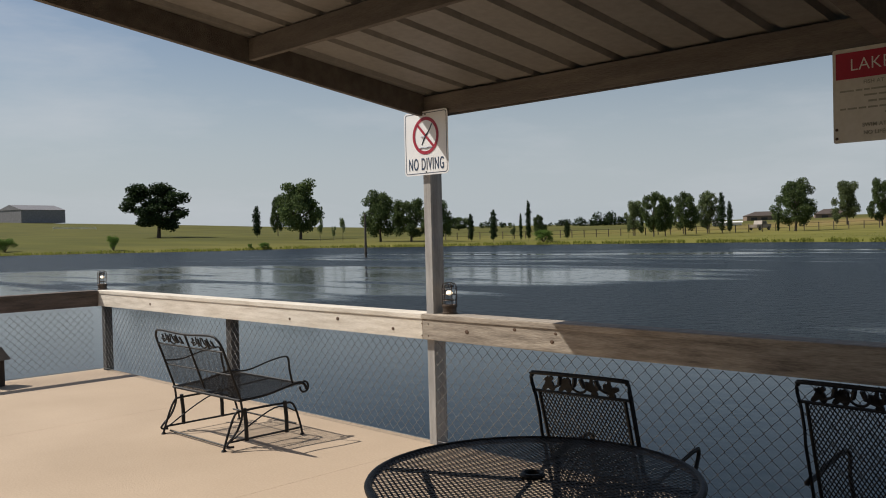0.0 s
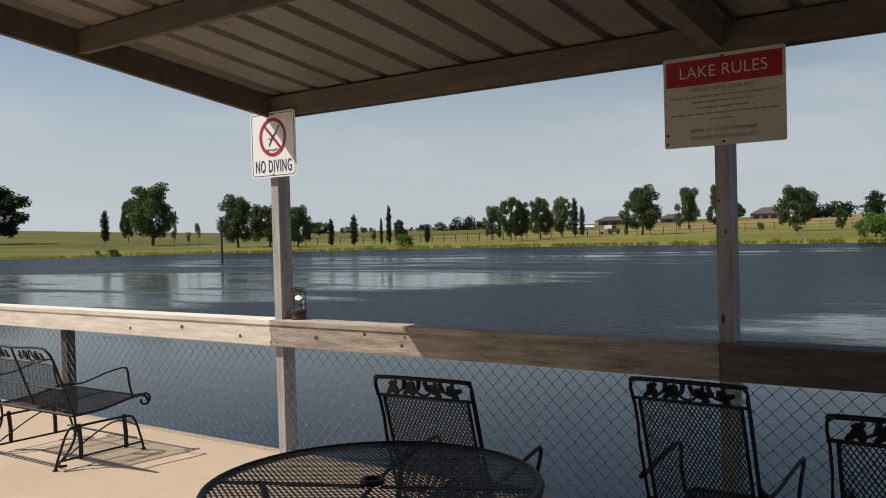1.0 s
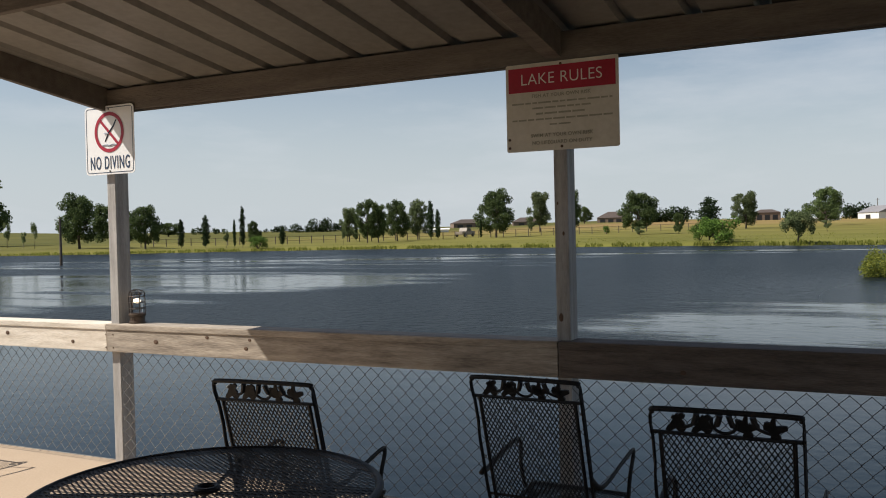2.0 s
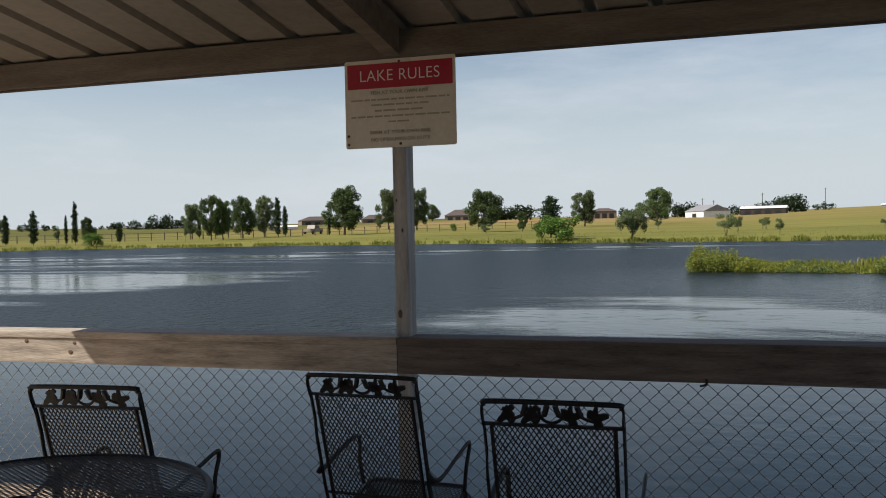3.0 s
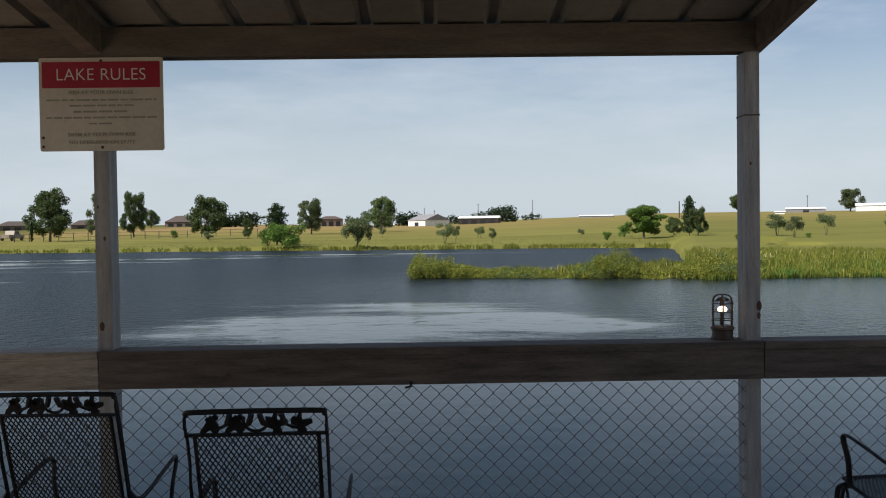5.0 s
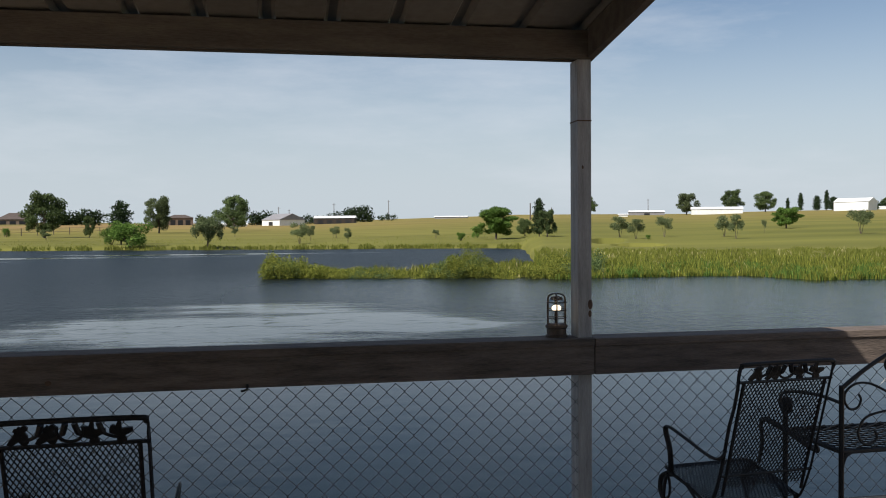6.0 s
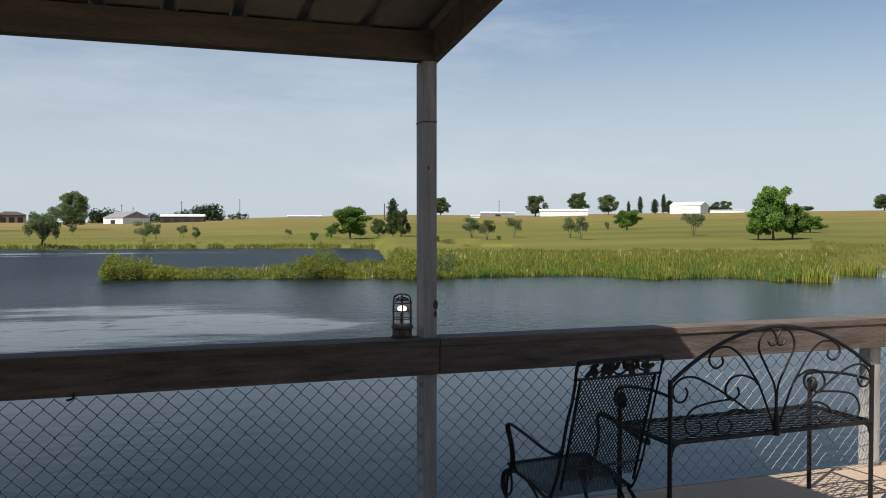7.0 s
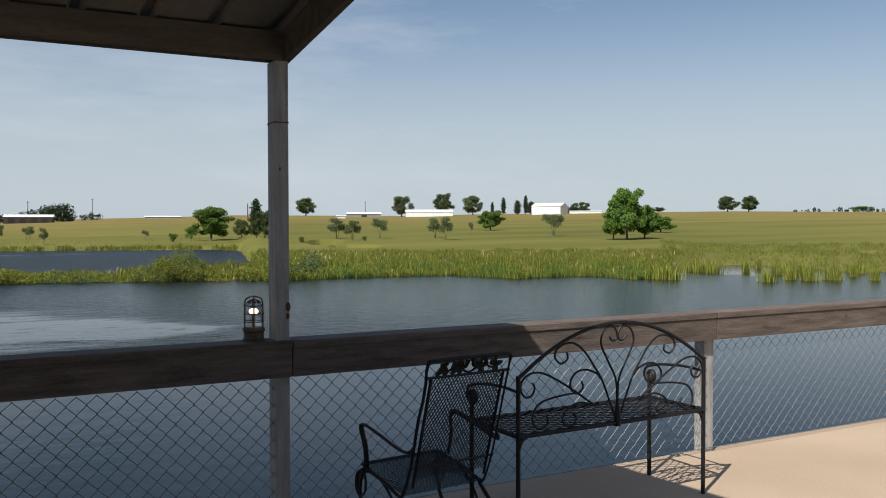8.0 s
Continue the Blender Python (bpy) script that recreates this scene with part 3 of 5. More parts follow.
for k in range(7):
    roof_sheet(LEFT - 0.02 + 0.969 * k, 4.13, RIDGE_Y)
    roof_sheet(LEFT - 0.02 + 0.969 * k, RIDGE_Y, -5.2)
# unseen wall, added to keep sky light from the back out of the shelter
added_back_wall = mesh_object("added_back_wall", block(LEFT, RIGHT, -5.3, -5.16, 0.0, BEAM_Z + 0.1, 0.01), DARK_WOOD)
tagged(added_back_wall, "unseen dark wall added at the back of the deck shelter to block light", "wall", kind="structure")


# ---- signs ----
def plate(bm, w, h, r, y0, y1, seg=5):
    """A sign blank with rounded corners in the xz plane."""
    ring = []
    for cx, cz, a0 in ((w / 2 - r, h / 2 - r, 0), (-w / 2 + r, h / 2 - r, 90), (-w / 2 + r, -h / 2 + r, 180), (w / 2 - r, -h / 2 + r, 270)):
        for k in range(seg + 1):
            a = radians(a0 + 90 * k / seg)
            ring.append((cx + r * math.cos(a), cz + r * math.sin(a)))
    front = [bm.verts.new((x, y0, z)) for x, z in ring]
    back = [bm.verts.new((x, y1, z)) for x, z in ring]
    bm.faces.new(front)
    bm.faces.new(back[::-1])
    for i in range(len(ring)):
        j = (i + 1) % len(ring)
        bm.faces.new((front[i], back[i], back[j], front[j]))
    bmesh.ops.recalc_face_normals(bm, faces=bm.faces)
    return bm


def lettering(name, text, size, x, z, material, parent, y=-0.0035, stretch=1.0, bold=0.0, spacing=1.0):
    cu = bpy.data.curves.new(name, "FONT")
    cu.body, cu.size, cu.align_x, cu.align_y, cu.extrude = text, size, "CENTER", "CENTER", 0.0006
    cu.offset = bold
    cu.space_character = spacing
    cu.materials.append(material)
    ob = new(name, cu)
    ob.parent = parent
    ob.matrix_basis = pose(x, y, z, 90) @ Matrix.Diagonal((stretch, 1, 1, 1))
    return ob


def ring_strip(bm, w, h, r, t, y):
    """A thin outline inside a rounded rectangle."""
    def outline(w, h, r):
        out = []
        for cx, cz, a0 in ((w / 2 - r, h / 2 - r, 0), (-w / 2 + r, h / 2 - r, 90), (-w / 2 + r, -h / 2 + r, 180), (w / 2 - r, -h / 2 + r, 270)):
            for k in range(7):
                a = radians(a0 + 15 * k)
                out.append(bm.verts.new((cx + r * math.cos(a), y, cz + r * math.sin(a))))
        return out
    a, b = outline(w, h, r), outline(w - 2 * t, h - 2 * t, max(r - t, 0.002))
    for i in range(len(a)):
        j = (i + 1) % len(a)
        bm.faces.new((a[i], a[j], b[j], b[i]))
    return bm


def no_diving_sign():
    s = empty("warning_sign", pose(-4.09, 3.972, 2.272))
    part("panel", plate(bmesh.new(), 0.47, 0.475, 0.03, -0.002, 0.0), SIGN_WHITE, s)
    part("border", ring_strip(bmesh.new(), 0.445, 0.452, 0.022, 0.005, -0.003), INK_NAVY, s)
    bm = bmesh.new()
    for k in range(48):
        a, b = k * math.tau / 48, (k + 1) * math.tau / 48
        bm.faces.new([bm.verts.new((r * math.cos(t), -0.0045, 0.055 + r * math.sin(t))) for r, t in ((0.115, a), (0.115, b), (0.14, b), (0.14, a))])
    u, v = Vector((0.7071, 0, -0.7071)), Vector((0.7071, 0, 0.7071))
    mid = Vector((0, -0.0045, 0.055))
    bm.faces.new([bm.verts.new(mid + u * p + v * q) for p, q in ((-0.118, -0.01), (0.118, -0.01), (0.118, 0.01), (-0.118, 0.01))])
    part("prohibition_ring", bm, SIGN_RED, s, "red ring with a slanted bar")
    bm = bmesh.new()
    tube(bm, [(0.072, -0.004, 0.14), (0.045, -0.004, 0.095), (0.0, -0.004, 0.05), (-0.04, -0.004, -0.01)], [0.004, 0.006, 0.007, 0.004], 6, 0.1)
    tube(bm, [(0.0, -0.004, 0.05), (-0.05, -0.004, 0.05)], [0.008, 0.005], 6, 0.1)
    tube(bm, smooth_path([(-0.07, -0.004, -0.035), (-0.035, -0.004, -0.03), (0.0, -0.004, -0.036), (0.035, -0.004, -0.03), (0.07, -0.004, -0.035)]), 0.006, 5, 0.2)
    part("pictogram", bm, INK_NAVY, s, "plain dark diving mark over a wave")
    lettering("sign_lettering", "NO DIVING", 0.125, 0, -0.16, INK_NAVY, s, stretch=0.52, bold=0.0012, spacing=1.16)
    for z in (0.215, -0.215):
        bm = bmesh.new()
        bmesh.ops.create_cone(bm, cap_ends=True, segments=10, radius1=0.007, radius2=0.006, depth=0.006)
        ob = part("bolt", bm, WIRE, s)
        ob.matrix_basis = pose(0, -0.004, z, 90)
    return tagged(s, "white no-diving sign with red ring on the corner post", "sign")


def rules_sign():
    s = empty("rules_sign", pose(-0.808, 3.974, 2.233))
    part("panel", plate(bmesh.new(), 0.618, 0.466, 0.012, -0.002, 0.0), SIGN_CREAM, s)
    part("header_band", block(-0.293, 0.293, -0.004, -0.0025, 0.082, 0.212), SIGN_RED, s, "dark red header band")
    lettering("sign_lettering", "LAKE RULES", 0.085, 0, 0.146, INK_PALE, s, y=-0.0045, stretch=0.96, bold=-0.0007, spacing=1.04)
    for text, z in (("FISH AT YOUR OWN RISK", 0.058), ("SWIM AT YOUR OWN RISK", -0.152), ("NO LIFEGUARD ON DUTY", -0.19)):
        lettering("sign_lettering", text, 0.0265, 0, z, INK_GREEN, s, bold=0.0005, spacing=1.06)
    for z, w, h in ((0.022, 0.55, 0.009), (-0.006, 0.32, 0.009), (-0.036, 0.28, 0.01), (-0.066, 0.55, 0.009), (-0.096, 0.13, 0.008)):
        bm = bmesh.new()
        x = -w / 2
        rng = random.Random(int(z * 1000))
        while x < w / 2 - 0.01:
            e = min(x + rng.uniform(0.025, 0.07), w / 2)
            box(bm, x, e, -0.0035, -0.0025, z - h / 2, z + h / 2)
            x = e + 0.008
        part("text_line", bm, INK_GREEN, s, "faded line of small print")
    for x, z in ((0, 0.217), (0, -0.215), (-0.293, -0.165), (-0.293, -0.21)):
        bm = bmesh.new()
        bmesh.ops.create_cone(bm, cap_ends=True, segments=10, radius1=0.008, radius2=0.006, depth=0.006)
        ob = part("bolt", bm, KNOT, s)
        ob.matrix_basis = pose(x, -0.004, z, 90)
    return tagged(s, "cream lake rules board with dark red header on a post", "sign")


no_diving_sign()
rules_sign()


# ---- lanterns ----
def lantern():
    s = empty("lantern")
    bm = bmesh.new()
    prof = [(0.0, 0.0), (0.052, 0.0), (0.052, 0.012), (0.046, 0.016), (0.046, 0.05), (0.052, 0.056), (0.052, 0.07), (0.04, 0.078), (0.0, 0.078)]
    rings = [[bm.verts.new((r * math.cos(k * math.tau / 20), r * math.sin(k * math.tau / 20), z)) for k in range(20)] for r, z in prof[1:-1]]
    for a, b in zip(rings, rings[1:]):
        for k in range(20):
            bm.faces.new((a[k], a[(k + 1) % 20], b[(k + 1) % 20], b[k]))
    bm.faces.new(rings[0][::-1])
    bm.faces.new(rings[-1])
    part("base", bm, LAMP_METAL, s, "bronze lantern base")
    bm = bmesh.new()
    jar = [(0.036, 0.08), (0.038, 0.2), (0.03, 0.225), (0.012, 0.235)]
    rings = [[bm.verts.new((r * math.cos(k * math.tau / 20), r * math.sin(k * math.tau / 20), z)) for k in range(20)] for r, z in jar]
    for a, b in zip(rings, rings[1:]):
        for k in range(20):
            bm.faces.new((a[k], a[(k + 1) % 20], b[(k + 1) % 20], b[k]))
    bm.faces.new(rings[-1])
    g = smooth(part("glass_jar", bm, GLASS, s, "clear ribbed glass"))
    g.visible_shadow = False
    bm = bmesh.new()
    bmesh.ops.create_uvsphere(bm, u_segments=12, v_segments=8, radius=0.019)
    bmesh.ops.translate(bm, vec=(0, 0, 0.165), verts=bm.verts)
    part("bulb", bm, GLOW, g, "warm glowing bulb")
    for k in range(6):
        a = k * math.tau / 6 + 0.26
        c, d = math.cos(a), math.sin(a)
        part("cage_wire", bar(smooth_path([(0.047 * c, 0.047 * d, 0.07), (0.047 * c, 0.047 * d, 0.2), (0.038 * c, 0.038 * d, 0.238), (0.004 * c, 0.004 * d, 0.25)], 3), 0.0032, 5), LAMP_METAL, s)
    for z in (0.11, 0.155, 0.2):
        part("cage_ring", bar(spiral((0, 0, z), (1, 0, 0), (0, 1, 0), 0.047, 0.047, 0, 360, 20), 0.003, 5), LAMP_METAL, s)
    for ob in s.children:
        ob.scale = (1.14, 1.14, 0.94)
    return tagged(s, "small caged bronze lantern standing on the fence rail", "lantern", "lanterns on the rail")


for x, z, r in ((B_X - 0.012, 1.115, 0.018), (B_X + 0.01, 1.56, 0.009), (B_X - 0.02, 1.72, 0.007), (C_X + 0.03, 1.17, 0.02), (C_X + 0.028, 1.12, 0.014), (C_X - 0.01, 1.9, 0.008)):
    bm = bmesh.new()
    bmesh.ops.create_uvsphere(bm, u_segments=10, v_segments=6, radius=r)
    bmesh.ops.scale(bm, vec=(0.7, 0.25, 1.3), verts=bm.verts)
    ob = part("knot", bm, KNOT, pavilion, "dark knot in the post")
    ob.location = (x, 3.999, z)
part("strap", block(C_X - 0.0395, C_X + 0.0395, 3.9985, 4.1215, 2.143, 2.15), KNOT, pavilion, "thin dark band round the post")


first = lantern()
first.matrix_world = pose(2.341, 4.06, CAP_Z)
copy_thing(first, pose(-3.98, 4.07, CAP_Z, 0, 0, 20))
copy_thing(first, pose(-10.06, 4.05, CAP_Z, 0, 0, 40))


# ---- wrought-iron furniture ----
def expanded_mesh(bm, corners, step_u, step_v, r=0.0017):
    """Diamond mesh of thin wires over the quadrilateral of corners (a, b, c, d), clipped at its edges."""
    a, b, c, d = (Vector(p) for p in corners)
    nu = (b - a).length / step_u
    nv = (d - a).length / step_v

    def at(u, v):
        u, v = u / nu, v / nv
        return a * (1 - u) * (1 - v) + b * u * (1 - v) + c * u * v + d * (1 - u) * v
    lift = (b - a).cross(d - a).normalized() * r * 0.6
    for sgn in (1, -1):
        k = -math.ceil(nv)
        while k < nu + nv:
            u0, v0, u1, v1 = k, 0.0, k + nv, nv
            if u0 < 0:
                v0, u0 = -u0, 0.0
            if u1 > nu:
                v1, u1 = v1 - (u1 - nu), nu
            if v1 - v0 > 0.4:
                p, q = at(u0, v0), at(u1, v1)
                if sgn < 0:
                    p, q = at(nu - u0, v0), at(nu - u1, v1)
                tube(bm, [p + lift * sgn, q + lift * sgn], r, 4)
            k += 1.0
    return bm


def leaf_plate(bm, cx, cz, size, turn, y=0.0):
    """A lobed leaf cut from thin plate, in the xz plane."""
    ring = []
    n = 18
    for k in range(n):
        a = k * math.tau / n
        r = size * (0.62 + 0.28 * math.cos(3 * a) + 0.12 * math.cos(5 * a + 1))
        ring.append((r * math.cos(a + turn), r * math.sin(a + turn)))
    front = [bm.verts.new((cx + x, y - 0.004, cz + z)) for x, z in ring]
    back = [bm.verts.new((cx + x, y + 0.004, cz + z)) for x, z in ring]
    mid_f, mid_b = bm.verts.new((cx, y - 0.007, cz)), bm.verts.new((cx, y + 0.004, cz))
    for i in range(n):
        j = (i + 1) % n
        bm.faces.new((mid_f, front[i], front[j]))
        bm.faces.new((mid_b, back[j], back[i]))
        bm.faces.new((front[i], back[i], back[j], front[j]))


def vine_band(parent, x0, x1, z0, z1, m, leaf=1.0):
    """The vine ornament between the top bars of a seat back: scrolls with leaves."""
    w, mid, h = x1 - x0, (z0 + z1) / 2, z1 - z0
    for k in range(4):
        s = 1 if k < 2 else -1
        cx = x0 + w * (0.14, 0.335, 0.665, 0.86)[k]
        bm = bmesh.new()
        leaf_plate(bm, cx, mid - 0.13 * h, h * 0.62 * leaf, 0.5 * s)
        leaf_plate(bm, cx + s * 0.012, mid + 0.2 * h, h * 0.42 * leaf, 2.0 * s)
        for v in bm.verts:
            v.co = m @ v.co
        part("leaf_ornament", bm, IRON, parent)
    bm = bmesh.new()
    tube(bm, [m @ p for p in spiral(((x0 + x1) / 2, 0, mid + 0.15 * h), (1, 0, 0), (0, 0, 1), h * 0.55, h * 0.6, 160, 380, 16)], 0.006, 6)
    for k, s in ((0.23, 1), (0.4, 1), (0.6, -1), (0.77, -1)):
        cx = x0 + w * k
        tube(bm, [m @ p for p in smooth_path([(cx + s * 0.03, 0, z1), (cx + s * 0.018, 0, mid), (cx - s * 0.004, 0, mid - 0.2 * h), (cx - s * 0.03, 0, mid - 0.3 * h)], 4)], [0.011 * leaf] * 5 + [0.006] * 8, 6)
    part("scroll", bm, IRON, parent, "black iron scrolls")


def armchair():
    """Wrought-iron spring chair: mesh back and seat, arms, looped legs. Faces -y, base at the origin."""
    s = empty("patio_chair")
    W, TOP, SEAT = 0.25, 0.965, 0.335
    back = lambda x, h: Vector((x, 0.15 + (h - SEAT) * 0.3, h))
    outer = smooth_path([(-W, -0.25, SEAT - 0.01), (-W, -0.08, SEAT - 0.035), (-W, 0.05, SEAT - 0.07), (-W, 0.105, SEAT - 0.06), back(-W, 0.42), back(-W, 0.6), back(-W, TOP - 0.05), back(-W + 0.012, TOP - 0.012), back(-W + 0.05, TOP), back(W - 0.05, TOP), back(W - 0.012, TOP - 0.012), back(W, TOP - 0.05), back(W, 0.6), back(W, 0.42), (W, 0.105, SEAT - 0.06), (W, 0.05, SEAT - 0.07), (W, -0.08, SEAT - 0.035), (W, -0.25, SEAT - 0.01)], 4)
    frame_back = smooth(part("back_frame", bar(outer, 0.01, 8), IRON, s))
    band = TOP - 0.085
    part("back_rail", bar([back(-W, band), back(W, band)], 0.007), IRON, s)
    part("back_rail", bar([back(-W, 0.42), back(W, 0.42)], 0.006), IRON, s)
    inset = W - 0.035
    for x in (-inset, inset):
        part("back_stile", bar([back(x, 0.32), back(x, band)], 0.008), IRON, s)
    tilt = Matrix.Translation(back(0, band)) @ pose(0, 0, 0, -math.degrees(math.atan(0.3)))
    vine_band(frame_back, -W + 0.03, W - 0.03, 0.006, 0.078, tilt)
    bm = bmesh.new()
    expanded_mesh(bm, (back(-inset, 0.36), back(inset, 0.36), back(inset, band), back(-inset, band)), 0.019, 0.031, 0.0027)
    part("back_mesh", bm, IRON, s, "black expanded metal mesh")
    seat_pts = smooth_path([(-0.25, -0.2, SEAT - 0.012), (-0.245, -0.24, SEAT), (-0.2, -0.275, SEAT - 0.006), (0.2, -0.275, SEAT - 0.006), (0.245, -0.24, SEAT), (0.25, -0.2, SEAT - 0.012)], 4)
    smooth(part("seat_frame", bar(seat_pts, 0.0105, 8), IRON, s))
    bm = bmesh.new()
    expanded_mesh(bm, ((-0.245, -0.26, SEAT - 0.003), (0.245, -0.26, SEAT - 0.003), (0.255, 0.1, SEAT - 0.065), (-0.255, 0.1, SEAT - 0.065)), 0.019, 0.031, 0.0027)
    part("seat_mesh", bm, IRON, s, "black expanded metal mesh")
    for sx in (-1, 1):
        arm = smooth_path([back(sx * W, 0.55), (sx * 0.285, 0.2, 0.51), (sx * 0.295, 0.1, 0.515), (sx * 0.3, -0.06, 0.55), (sx * 0.3, -0.18, 0.57), (sx * 0.295, -0.21, 0.54), (sx * 0.285, -0.19, 0.45), (sx * 0.27, -0.2, SEAT)], 4)
        smooth(part("arm", tube(bmesh.new(), arm, 0.014, 6, 0.55), IRON, s))
        part("spring_loop", tube(bmesh.new(), smooth_path([(sx * 0.262, -0.235, SEAT - 0.02), (sx * 0.262, -0.29, SEAT - 0.06), (sx * 0.262, -0.3, SEAT - 0.13), (sx * 0.262, -0.265, SEAT - 0.17), (sx * 0.262, -0.225, SEAT - 0.13), (sx * 0.262, -0.225, SEAT - 0.06), (sx * 0.262, -0.25, SEAT - 0.03)], 5), 0.012, 6, 0.5), IRON, s)
        leg = smooth_path([(sx * 0.25, -0.2, SEAT - 0.02), (sx * 0.255, -0.26, 0.28), (sx * 0.26, -0.27, 0.14), (sx * 0.26, -0.2, 0.03), (sx * 0.26, -0.05, 0.012), (sx * 0.26, 0.2, 0.012), (sx * 0.26, 0.34, 0.012)], 4)
        smooth(part("leg", bar(leg, 0.011, 7), IRON, s))
        part("leg", bar(smooth_path([(sx * W, 0.06, SEAT - 0.075), (sx * 0.265, 0.12, 0.2), (sx * 0.26, 0.26, 0.09), (sx * 0.26, 0.33, 0.014)], 4), 0.011, 7), IRON, s)
        part("brace", bar(smooth_path([(sx * 0.255, -0.1, SEAT - 0.03), (sx * 0.257, 0.02, 0.2), (sx * 0.26, 0.12, 0.02)], 4), 0.008, 6), IRON, s)
    part("stretcher", bar([(-0.26, 0.2, 0.012), (0.26, 0.2, 0.012)], 0.008), IRON, s)
    # a deep seat, narrower than the arms
    for ob in s.children_recursive:
        for v in ob.data.vertices:
            v.co.y *= 1.22 if v.co.y < 0 else 1.0
            v.co.x *= 0.95 if abs(v.co.x) > 0.2505 else 1.0
    return tagged(s, "black wrought-iron armchair with mesh seat and vine-leaf back", "chair", "patio chairs")


chair = armchair()
chair.matrix_world = pose(-0.635, 3.29, 0, 0, 0, 178)
copy_thing(chair, pose(-1.69, 2.86, 0, 0, 0, 185))
copy_thing(chair, pose(0.205, 2.915, 0, 0, 0, 181))
copy_thing(chair, pose(3.113, 3.493, 0, 0, 0, 185))


def strand(bm, a, b, across, z, thick):
    """A flat strip of metal between a and b."""
    vs = [bm.verts.new(Vector((p.x, p.y, z + dz))) for p in (a - across, a + across, b + across, b - across) for dz in (-thick / 2, thick / 2)]
    for q in ((1, 7, 5, 3), (0, 2, 4, 6), (0, 1, 3, 2), (4, 5, 7, 6), (2, 3, 5, 4), (6, 7, 1, 0)):
        bm.faces.new([vs[k] for k in q])


def patio_table():
    s = empty("patio_table", pose(-1.396, 1.889, 0))
    R, Z = 0.592, 0.715
    rim = spiral((0, 0, Z - 0.008), (1, 0, 0), (0, 1, 0), R, R, 0, 360, 64)
    smooth(part("rim", tube(bmesh.new(), rim, 0.015, 8), IRON, s))
    bm = bmesh.new()
    step = 0.0175
    for sgn in (1, -1):
        u = Vector((math.cos(radians(30)), sgn * math.sin(radians(30)), 0))
        v = Vector((-u.y, u.x, 0))
        k = -int(R / step)
        while k * step < R:
            o = k * step
            half = math.sqrt(max(R * R - o * o, 0))
            if half > 0.03:
                strand(bm, v * o - u * half, v * o + u * half, v * 0.0036, Z + sgn * 0.0004, 0.001)
            k += 1
    part("tabletop_mesh", bm, IRON, s, "fine black expanded metal tabletop")
    bm = bmesh.new()
    for r, z in ((0.036, Z + 0.006),):
        tube(bm, spiral((0, 0, z), (1, 0, 0), (0, 1, 0), r, r, 0, 360, 24), 0.011, 7)
    part("umbrella_ring", bm, IRON, s, "round umbrella hole ring")
    for k in range(4):
        a = radians(25 + 90 * k)
        c, d = math.cos(a), math.sin(a)
        part("cross_bar", bar([(0.03 * c, 0.03 * d, Z - 0.014), (R * c, R * d, Z - 0.014)], 0.008, 6), IRON, s)
        part("leg", bar(smooth_path([(0.42 * c, 0.42 * d, Z - 0.016), (0.36 * c, 0.36 * d, 0.55), (0.25 * c, 0.25 * d, 0.3), (0.34 * c, 0.34 * d, 0.08), (0.44 * c, 0.44 * d, 0.013)], 5), 0.013, 7), IRON, s)
    part("leg_ring", bar(spiral((0, 0, 0.3), (1, 0, 0), (0, 1, 0), 0.25, 0.25, 0, 360, 32), 0.008), IRON, s)
    return tagged(s, "round black wrought-iron patio table with mesh top", "table")


patio_table()


